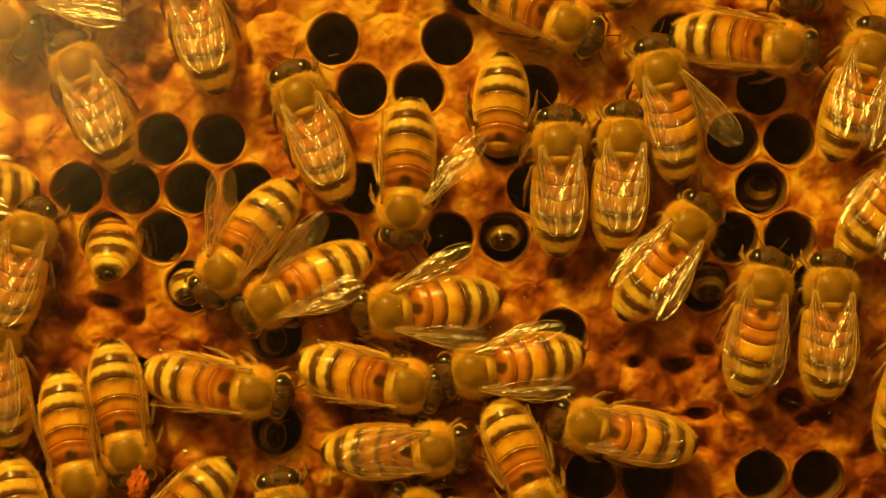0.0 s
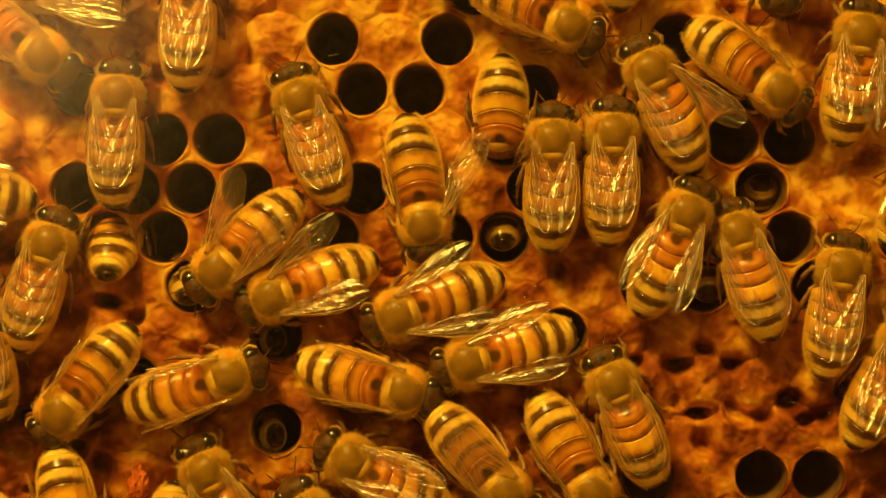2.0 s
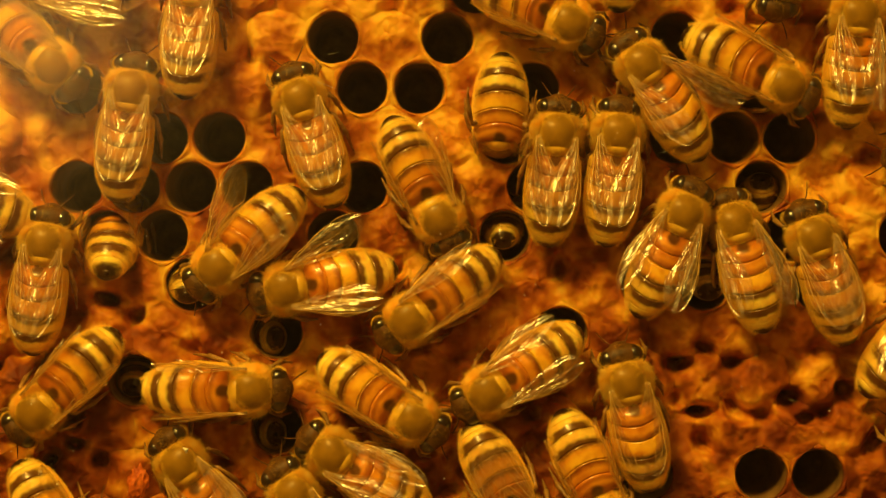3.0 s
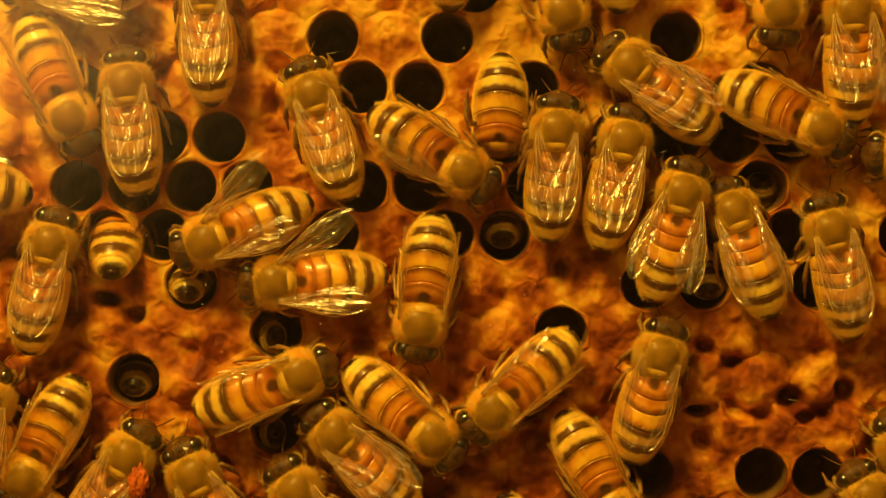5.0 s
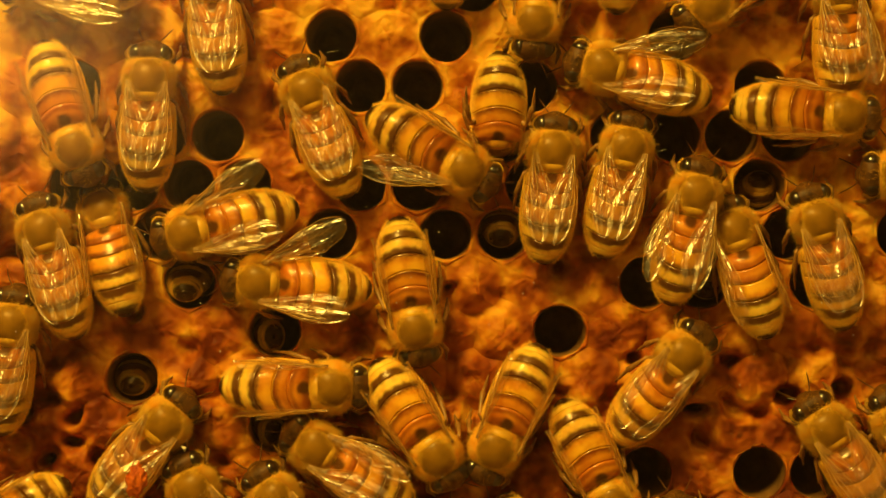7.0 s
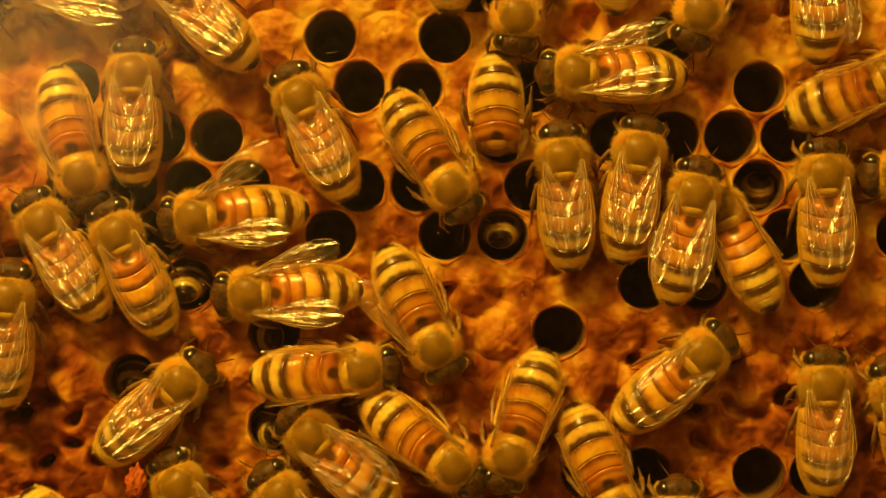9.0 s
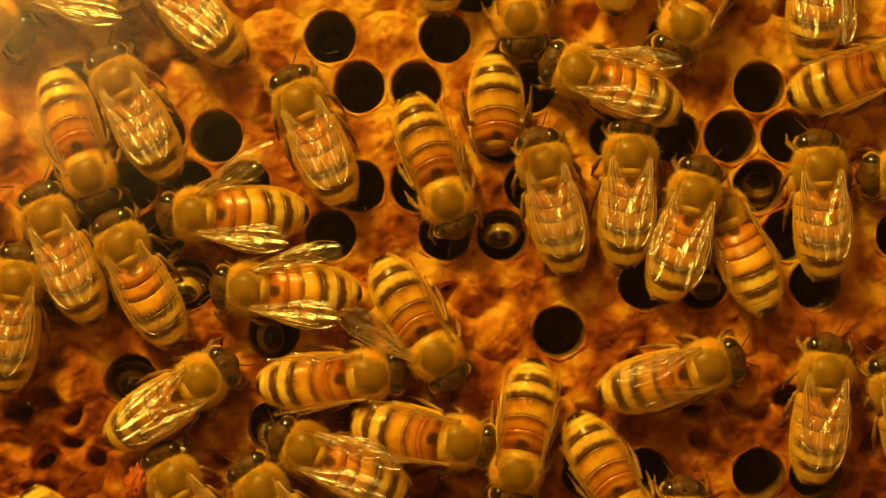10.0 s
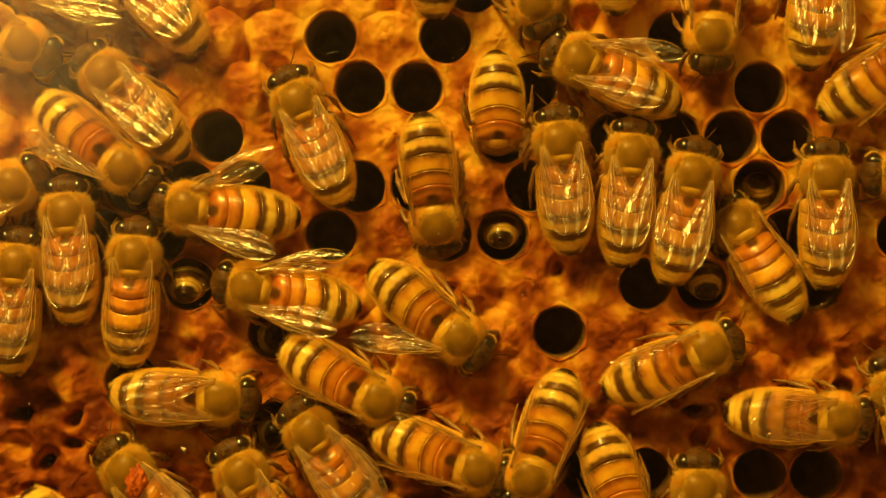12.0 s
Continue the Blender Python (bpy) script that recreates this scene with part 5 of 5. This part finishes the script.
    walk(BEE["b26"], [(0, on_comb(-17.26, -12.96, -9.7)), (0.5, on_comb(-16.94, -12.51, 3.9)), (1, on_comb(-17.91, -11.98, 9.9)), (1.5, on_comb(-18.79, -12.22, 8.6)), (2, on_comb(-19.48, -11.53, 17.6)), (2.5, on_comb(-17.83, -13.30, 2.2)), (3, on_comb(-17.44, -12.96, 0.0)), (5, on_comb(-13.04, -11.72, 19.9)), (5.5, on_comb(-12.52, -12.07, 23.4)), (6, on_comb(-12.09, -12.09, 24.5)), (6.5, on_comb(-11.64, -12.08, 22.0)), (7, on_comb(-9.96, -12.85, 0.0)), (9, on_comb(-7.21, -11.21, 4.6)), (9.5, on_comb(-7.67, -11.51, 11.1)), (10, on_comb(-6.57, -11.68, 6.2)), (10.5, on_comb(-6.84, -13.34, -7.2)), (11, on_comb(-7.23, -13.10, -7.5)), (11.5, on_comb(-6.23, -13.93, -17.9)), (12, on_comb(-5.75, -13.87, -29.1))])
    walk(BEE["b27"], [(0, on_comb(-3.29, -12.40, -12.1)), (0.5, on_comb(-3.96, -12.37, -13.3)), (1, on_comb(-4.02, -12.34, -9.9)), (1.5, on_comb(-4.16, -12.36, -10.2)), (2, on_comb(-3.61, -12.92, -15.2)), (2.5, on_comb(-3.23, -14.20, -20.0)), (3, on_comb(-2.77, -15.61, -33.2)), (5, on_comb(-0.98, -17.34, -40.6)), (5.5, on_comb(-0.67, -17.28, -45.2)), (6, on_comb(-1.11, -18.30, -52.7)), (6.5, on_comb(-0.62, -18.58, -50.3)), (7, on_comb(-0.47, -19.05, -57.3)), (9, on_comb(1.04, -19.84, -37.5)), (9.5, on_comb(1.26, -18.80, -28.9)), (10, on_comb(1.73, -17.76, -10.1)), (10.5, on_comb(1.81, -20.02, -23.2)), (11, on_comb(1.72, -20.95, -30.1)), (11.5, on_comb(2.65, -20.87, -24.2)), (12, on_comb(3.20, -20.08, -20.0))])
    walk(BEE["b28"], [(0, on_comb(2.82, -11.05, -171.3)), (0.5, on_comb(2.37, -10.79, -170.8)), (1, on_comb(2.54, -10.76, -168.1)), (1.5, on_comb(2.56, -10.66, -164.8)), (2, on_comb(2.31, -10.32, -163.3)), (2.5, on_comb(3.26, -11.13, -161.4)), (3, on_comb(4.09, -13.17, -146.7)), (5, on_comb(4.59, -14.89, -137.5)), (5.5, on_comb(4.59, -14.74, -137.5)), (6, on_comb(4.50, -17.14, -127.5)), (6.5, on_comb(4.43, -18.00, -123.7)), (7, on_comb(4.91, -18.39, -113.9)), (9, on_comb(6.34, -18.98, -108.9)), (9.5, on_comb(6.56, -19.15, -107.0)), (10, on_comb(6.90, -20.32, -100.1)), (10.5, on_comb(6.53, -20.57, -116.8)), (11, on_comb(6.71, -20.71, -116.4)), (11.5, on_comb(8.18, -21.96, -101.6)), (12, on_comb(8.06, -20.84, -110.3))])
    walk(BEE["b29"], [(0, on_comb(-0.87, -18.17, 2.6)), (0.5, on_comb(1.40, -18.32, -8.0)), (1, on_comb(2.61, -19.93, -20.9)), (1.5, on_comb(4.83, -20.03, -23.7)), (2, on_comb(5.60, -22.00, -48.5)), (2.5, on_comb(6.67, -22.66, -53.5)), (3, on_comb(7.38, -24.96, -60.5)), (5, on_comb(9.09, -32.13, -68.7)), (12, on_comb(9.36, -32.34, -67.6))])
    walk(BEE["b30"], [(0, on_comb(8.62, -22.88, -67.2)), (0.5, on_comb(8.91, -23.10, -77.5)), (1, on_comb(8.88, -23.26, -93.9)), (1.5, on_comb(10.98, -22.12, -77.4)), (2, on_comb(13.51, -21.96, -60.1)), (2.5, on_comb(14.78, -22.69, -59.3)), (3, on_comb(14.91, -24.22, -65.7)), (5, on_comb(15.86, -23.97, -60.2)), (5.5, on_comb(14.83, -24.20, -66.8)), (6, on_comb(15.23, -23.44, -60.5)), (6.5, on_comb(15.77, -23.48, -56.3)), (7, on_comb(15.55, -23.23, -62.9)), (9, on_comb(16.13, -23.68, -65.6)), (9.5, on_comb(16.72, -23.74, -62.1)), (10, on_comb(17.23, -24.21, -59.9)), (10.5, on_comb(17.64, -25.17, -68.2)), (11, on_comb(17.12, -26.25, -71.4)), (11.5, on_comb(17.09, -25.69, -69.9)), (12, on_comb(17.35, -25.77, -71.2))])
    walk(BEE["b31"], [(0, on_comb(13.07, -16.07, 168.4)), (0.5, on_comb(13.97, -15.23, 145.9)), (1, on_comb(14.64, -13.50, 128.3)), (1.5, on_comb(15.20, -12.77, 116.7)), (2, on_comb(15.46, -12.26, 113.4)), (2.5, on_comb(15.53, -11.92, 111.0)), (3, on_comb(16.73, -12.30, 102.7)), (5, on_comb(19.72, -9.96, 74.7)), (5.5, on_comb(19.72, -10.41, 71.4)), (6, on_comb(20.06, -11.36, 60.1)), (6.5, on_comb(20.95, -10.72, 55.0)), (7, on_comb(21.97, -10.06, 52.0)), (9, on_comb(23.80, -9.86, 40.4)), (9.5, on_comb(23.75, -10.78, 27.7)), (10, on_comb(24.27, -10.86, 15.8)), (10.5, on_comb(24.35, -10.93, 6.0)), (11, on_comb(24.46, -10.95, 7.9)), (11.5, on_comb(24.23, -10.34, 16.4)), (12, on_comb(24.20, -9.37, 22.6))])
    walk(BEE["b32"], [(0, on_comb(-2.30, -24.17, 156.8)), (0.5, on_comb(-3.81, -22.94, 152.7)), (1, on_comb(-5.81, -21.54, 151.3)), (1.5, on_comb(-7.35, -19.91, 143.1)), (2, on_comb(-8.38, -19.23, 151.3)), (2.5, on_comb(-9.76, -18.91, 150.5)), (3, on_comb(-10.04, -18.76, 148.2)), (5, on_comb(-9.71, -17.13, 135.0)), (5.5, on_comb(-11.24, -18.42, 141.3)), (6, on_comb(-11.33, -18.31, 144.4)), (6.5, on_comb(-11.27, -18.51, 146.9)), (7, on_comb(-11.34, -18.39, 147.3)), (9, on_comb(-11.75, -17.24, 138.5)), (9.5, on_comb(-12.00, -17.80, 143.1)), (10, on_comb(-12.22, -18.35, 155.4)), (10.5, on_comb(-12.74, -18.19, 153.4)), (11, on_comb(-12.73, -18.23, 147.3)), (11.5, on_comb(-12.22, -17.48, 134.5)), (12, on_comb(-11.83, -16.90, 124.3))])
    walk(BEE["b33"], [(0, on_comb(-14.62, -23.47, 99.0)), (0.5, on_comb(-16.93, -22.65, 94.5)), (1, on_comb(-18.20, -22.38, 90.0)), (1.5, on_comb(-19.61, -21.14, 98.1)), (2, on_comb(-21.48, -20.31, 115.8)), (2.5, on_comb(-22.66, -19.87, 123.3)), (3, on_comb(-23.75, -19.68, 124.1)), (5, on_comb(-22.65, -20.81, 116.6)), (5.5, on_comb(-22.65, -20.91, 116.6)), (6, on_comb(-22.47, -21.89, 115.2)), (6.5, on_comb(-22.62, -22.00, 116.2)), (7, on_comb(-22.50, -22.20, 116.6)), (9, on_comb(-23.74, -21.80, 115.2)), (9.5, on_comb(-23.73, -21.01, 115.2)), (10, on_comb(-24.22, -21.18, 118.2)), (10.5, on_comb(-24.00, -20.96, 113.8)), (11, on_comb(-25.00, -21.08, 119.9)), (11.5, on_comb(-27.42, -20.48, 126.3)), (12, on_comb(-28.49, -20.38, 130.2))])
    walk(BEE["b34"], [(0, on_comb(-26.72, -26.44, -137.9)), (0.5, on_comb(-26.62, -26.94, -127.3)), (1, on_comb(-25.38, -28.19, -112.4)), (1.5, on_comb(-25.42, -29.34, -101.9)), (2, on_comb(-25.40, -31.35, -95.9)), (3, on_comb(-25.41, -34.20, -96.0)), (12, on_comb(-25.24, -34.24, -96.0))])
    walk(BEE["b50"], [(0, on_comb(-9.52, -28.64, 121.2)), (2, on_comb(-12.31, -24.07, 122.5)), (2.5, on_comb(-13.05, -22.85, 123.7)), (3, on_comb(-13.46, -22.49, 123.7)), (5, on_comb(-13.30, -22.28, 123.7)), (5.5, on_comb(-13.97, -22.49, 123.7)), (6, on_comb(-14.15, -22.71, 124.0)), (6.5, on_comb(-14.07, -22.79, 123.7)), (7, on_comb(-15.10, -23.00, 124.7)), (9, on_comb(-14.45, -22.74, 125.8)), (9.5, on_comb(-16.10, -22.40, 125.0)), (10, on_comb(-16.27, -22.06, 126.3)), (10.5, on_comb(-16.99, -21.68, 124.5)), (11, on_comb(-17.44, -21.51, 123.7)), (11.5, on_comb(-17.98, -21.25, 123.7)), (12, on_comb(-18.11, -20.69, 118.3))])
    walk(BEE["b36"], [(0, on_comb(-40.81, -8.22, 98.7)), (0.5, on_comb(-41.09, -7.58, 98.9)), (1, on_comb(-41.41, -7.24, 100.2)), (1.5, on_comb(-41.36, -6.48, 100.5)), (2, on_comb(-42.41, -5.89, 100.7)), (3, on_comb(-46.49, -8.17, 96.0)), (5, on_comb(-41.29, -14.13, 83.7)), (5.5, on_comb(-40.78, -12.69, 83.7)), (6, on_comb(-40.21, -11.67, 83.0)), (6.5, on_comb(-39.74, -7.95, 85.6)), (7, on_comb(-39.03, -7.17, 83.1)), (9, on_comb(-39.28, -4.74, 86.7)), (9.5, on_comb(-38.43, -3.48, 82.4)), (10, on_comb(-38.46, -3.17, 82.8)), (10.5, on_comb(-38.84, -2.17, 94.9)), (11, on_comb(-38.53, -1.38, 88.5)), (11.5, on_comb(-38.27, -0.87, 86.7)), (12, on_comb(-38.54, -1.64, 85.1))])
    walk(BEE["b37"], [(0, on_comb(-47.05, 5.72, 178.4)), (0.5, on_comb(-47.60, 6.78, 172.2)), (1, on_comb(-47.52, 6.30, 171.9)), (1.5, on_comb(-47.21, 5.77, 172.0)), (2, on_comb(-47.21, 5.77, 172.0)), (2.5, on_comb(-47.21, 7.86, 168.7)), (3, on_comb(-46.67, 5.82, 159.1)), (5, on_comb(-47.54, 6.64, 168.5)), (5.5, on_comb(-48.85, 6.51, 171.8)), (6, on_comb(-49.39, 6.54, 168.5)), (6.5, on_comb(-49.57, 6.35, 171.9)), (7, on_comb(-50.45, 6.50, 171.9)), (12, on_comb(-50.81, 6.60, 172.1))])
    walk(BEE["b44"], [(0, on_comb(44.85, 8.28, 180.0)), (3, on_comb(43.82, 8.12, 180.0)), (5, on_comb(41.89, 8.33, 178.5)), (5.5, on_comb(41.89, 7.35, 180.0)), (6, on_comb(41.63, 6.43, 180.0)), (12, on_comb(41.87, 6.64, -179.1))])
    walk(BEE["b45"], [(0, on_comb(32.68, 25.08, -96.0)), (3, on_comb(30.64, 24.28, -95.9)), (5, on_comb(30.64, 21.64, -92.9)), (5.5, on_comb(29.87, 21.28, -92.9)), (6, on_comb(28.79, 21.55, -94.4)), (6.5, on_comb(28.28, 21.55, -109.9)), (7, on_comb(24.44, 21.94, -138.2)), (9, on_comb(23.63, 21.32, -111.3)), (9.5, on_comb(22.96, 20.47, -115.8)), (10, on_comb(22.31, 20.24, -116.6)), (10.5, on_comb(22.37, 20.60, -108.0)), (11, on_comb(23.67, 20.90, -97.3)), (11.5, on_comb(24.26, 20.11, -95.3)), (12, on_comb(24.55, 19.33, -92.1))])
    walk(BEE["b46"], [(0, on_comb(1.34, 33.01, 87.1)), (3, on_comb(1.34, 32.86, 87.1)), (5, on_comb(1.08, 31.70, 87.1)), (6, on_comb(0.52, 31.70, 86.2)), (7, on_comb(0.98, 31.75, 87.0)), (9, on_comb(1.30, 31.32, 87.1)), (9.5, on_comb(0.80, 31.34, 87.1)), (10, on_comb(0.38, 31.18, 86.5)), (11, on_comb(0.13, 31.13, 86.5)), (12, on_comb(-0.18, 30.94, 86.5))])
    walk(BEE["b47"], [(0, on_comb(16.50, 32.19, 87.7)), (5, on_comb(16.50, 31.47, 87.1)), (12, on_comb(16.43, 31.32, 87.1))])
    walk(BEE["b49"], [(0, on_comb(-33.00, -21.07, -78.5)), (0.5, on_comb(-34.33, -22.09, -83.5)), (1, on_comb(-34.07, -22.95, -80.5)), (1.5, on_comb(-32.82, -25.84, -67.2)), (2, on_comb(-32.81, -27.80, -74.8)), (2.5, on_comb(-32.87, -27.84, -69.4)), (3, on_comb(-33.28, -28.13, -56.8)), (5, on_comb(-31.86, -30.43, -53.1)), (12, on_comb(-31.68, -30.42, -53.1))])
    walk(BEE["b51"], [(0, on_comb(-50.09, 4.46, 31.0)), (9, on_comb(-47.82, 4.24, 31.0)), (10, on_comb(-44.27, 4.23, 32.3)), (11, on_comb(-42.02, 4.72, 33.7)), (11.5, on_comb(-40.44, 5.00, 32.3)), (12, on_comb(-39.01, 5.46, 31.5))])
    walk(BEE["b52"], [(0, on_comb(-50.58, 24.72, -24.0)), (7, on_comb(-47.85, 23.90, -24.0)), (9, on_comb(-43.16, 22.45, -24.0)), (10, on_comb(-40.45, 20.44, -27.4)), (10.5, on_comb(-39.46, 20.05, -26.8)), (11, on_comb(-39.14, 19.56, -26.6)), (11.5, on_comb(-38.65, 19.04, -26.6)), (12, on_comb(-38.02, 18.41, -27.5))])
    walk(BEE["b53"], [(0, on_comb(44.00, -28.73, 114.0)), (3, on_comb(41.89, -26.72, 117.9)), (5, on_comb(38.75, -22.82, 118.6)), (5.5, on_comb(38.07, -21.55, 122.5)), (6, on_comb(37.92, -20.51, 120.4)), (6.5, on_comb(36.90, -19.25, 121.0)), (7, on_comb(35.06, -16.65, 123.6)), (9, on_comb(34.98, -12.70, 90.0)), (9.5, on_comb(35.28, -11.74, 83.8)), (10, on_comb(35.02, -11.56, 83.8)), (10.5, on_comb(35.85, -12.36, 69.1)), (11, on_comb(35.98, -14.17, 29.7)), (11.5, on_comb(36.16, -13.87, 21.6)), (12, on_comb(36.02, -15.57, -2.1))])
    walk(BEE["b54"], [(0, on_comb(43.88, -19.16, 112.4)), (3, on_comb(43.36, -18.80, 112.4)), (5, on_comb(41.87, -18.19, 111.8)), (7, on_comb(41.61, -16.22, 111.2)), (9, on_comb(41.52, -13.41, 105.7)), (12, on_comb(41.56, -12.81, 108.4))])
    walk(BEE["b55"], [(0, on_comb(21.39, -31.25, 90.0)), (5, on_comb(21.39, -28.88, 90.0)), (9, on_comb(21.61, -24.53, 90.0)), (9.5, on_comb(21.62, -24.59, 90.0)), (10, on_comb(22.13, -24.59, 90.0)), (10.5, on_comb(23.06, -23.38, 90.0)), (11, on_comb(23.16, -22.82, 90.0)), (11.5, on_comb(23.75, -21.97, 90.9)), (12, on_comb(23.37, -22.06, 90.0))])
    walk(BEE["b56"], [(0, on_comb(-37.16, -33.77, 62.1)), (3, on_comb(-33.02, -26.73, 51.3)), (5, on_comb(-28.66, -19.14, 58.5)), (5.5, on_comb(-27.64, -18.03, 57.6)), (6, on_comb(-26.71, -18.22, 52.3)), (6.5, on_comb(-26.10, -16.86, 55.2)), (7, on_comb(-25.13, -16.16, 51.0)), (9, on_comb(-23.65, -12.52, 43.0)), (9.5, on_comb(-22.60, -12.66, 33.3)), (10, on_comb(-21.75, -12.20, 33.3)), (10.5, on_comb(-20.87, -11.93, 32.1)), (11, on_comb(-20.23, -11.25, 33.3)), (11.5, on_comb(-20.30, -12.84, 20.3)), (12, on_comb(-20.14, -13.77, -1.4))])
    walk(BEE["b58"], [(0, on_comb(-37.20, -28.84, -76.5)), (0.5, on_comb(-37.19, -28.87, -78.0)), (1, on_comb(-36.95, -29.87, -79.6)), (1.5, on_comb(-38.18, -31.12, -77.5)), (3, on_comb(-40.29, -33.09, -78.1)), (12, on_comb(-40.11, -33.13, -78.1))])
    beat(BEE["b10"], "right", [(0, 36), (3, 36), (5, 12), (5.5, 14), (6, 33), (7, 32), (8.8, 32), (9.5, 12), (10, 24), (12, 24)])
    beat(BEE["b20"], "right", [(0, 32), (3, 34), (5, 40), (7, 40), (9, 26), (12, 28)])
    beat(BEE["b20"], "left", [(0, 13), (12, 11)])
    beat(BEE["b19"], "right", [(0, 38), (3, 36), (5, 35), (6.5, 28), (7, 30), (9, 42), (12, 40)])
    beat(BEE["b19"], "left", [(0, 2), (5, 8), (9, 10), (10, 15), (10.5, 21), (12, 20)])
    beat(BEE["b21"], "right", [(0, 31, -13), (1.5, 31, -13), (2.5, 10, 30), (5, 3, 78), (7, 3, 78), (9, 20, 20), (10.5, 38, -13), (12, 38, -13)])
    beat(BEE["b21"], "left", [(0, 20, -8), (2, 20, -8), (3, 4, 70), (5, 3, 78), (12, 3, 78)])
    beat(BEE["b06"], "left", [(0, 45, -13), (2, 45, -13), (3, 12, 40), (5, 3, 78), (12, 3, 78)])
    beat(BEE["b06"], "right", [(0, 3, 78), (3, 3, 78), (5, 10, 30), (5.5, 26, -5), (7, 28, -8), (9, 4, 70), (12, 3, 78)])
    beat(BEE["b15"], "left", [(0, 8, 0), (0.6, 3, 4), (1.7, 1, 4), (2.5, 6, 25), (5, 6, 40), (9, 3, 78), (12, 3, 78)])
    beat(BEE["b15"], "right", [(0, 8, 0), (0.6, 6, 2), (1.7, 4, 4), (2.5, 12, -5), (3, 16, -5), (5, 6, 40), (9, 3, 78), (12, 3, 78)])
    beat(BEE["b28"], "left", [(0, 15, -5), (2, 14, -5), (5, 3, 72), (7, 3, 78), (12, 3, 78)])
    beat(BEE["b28"], "right", [(0, 15, -5), (2, 16, -5), (5, 3, 72), (7, 3, 78), (12, 3, 78)])
    for side in ("left", "right"):
        beat(BEE["b31"], side, [(0, 0, 4), (9, 0, 4), (10.5, 3, 60), (12, 3, 78)])
    beat(BEE["b14"], "left", [(0, 16), (7, 15), (10, 8), (12, 4)])
    beat(BEE["b14"], "right", [(0, 12), (5, 14), (7, 5), (12, 4)])
    beat(BEE["b01"], "left", [(0, 2, 4), (3, 2, 4), (5, 3, 78), (7, 3, 78), (9, 3, 72), (12, 3, 72)])
    beat(BEE["b01"], "right", [(0, 2, 4), (3, 2, 4), (5, 3, 78), (7, 3, 78), (9, 17, -8), (12, 17, -8)])
    beat(BEE["b23"], "left", [(0, 3, 78), (7, 3, 78), (9, -1, 4), (12, -1, 4)])
    beat(BEE["b23"], "right", [(0, 3, 78), (7, 3, 78), (9, -1, 4), (12, -1, 4)])
    beat(BEE["b02"], "left", [(0, 19), (12, 19)])


motions()
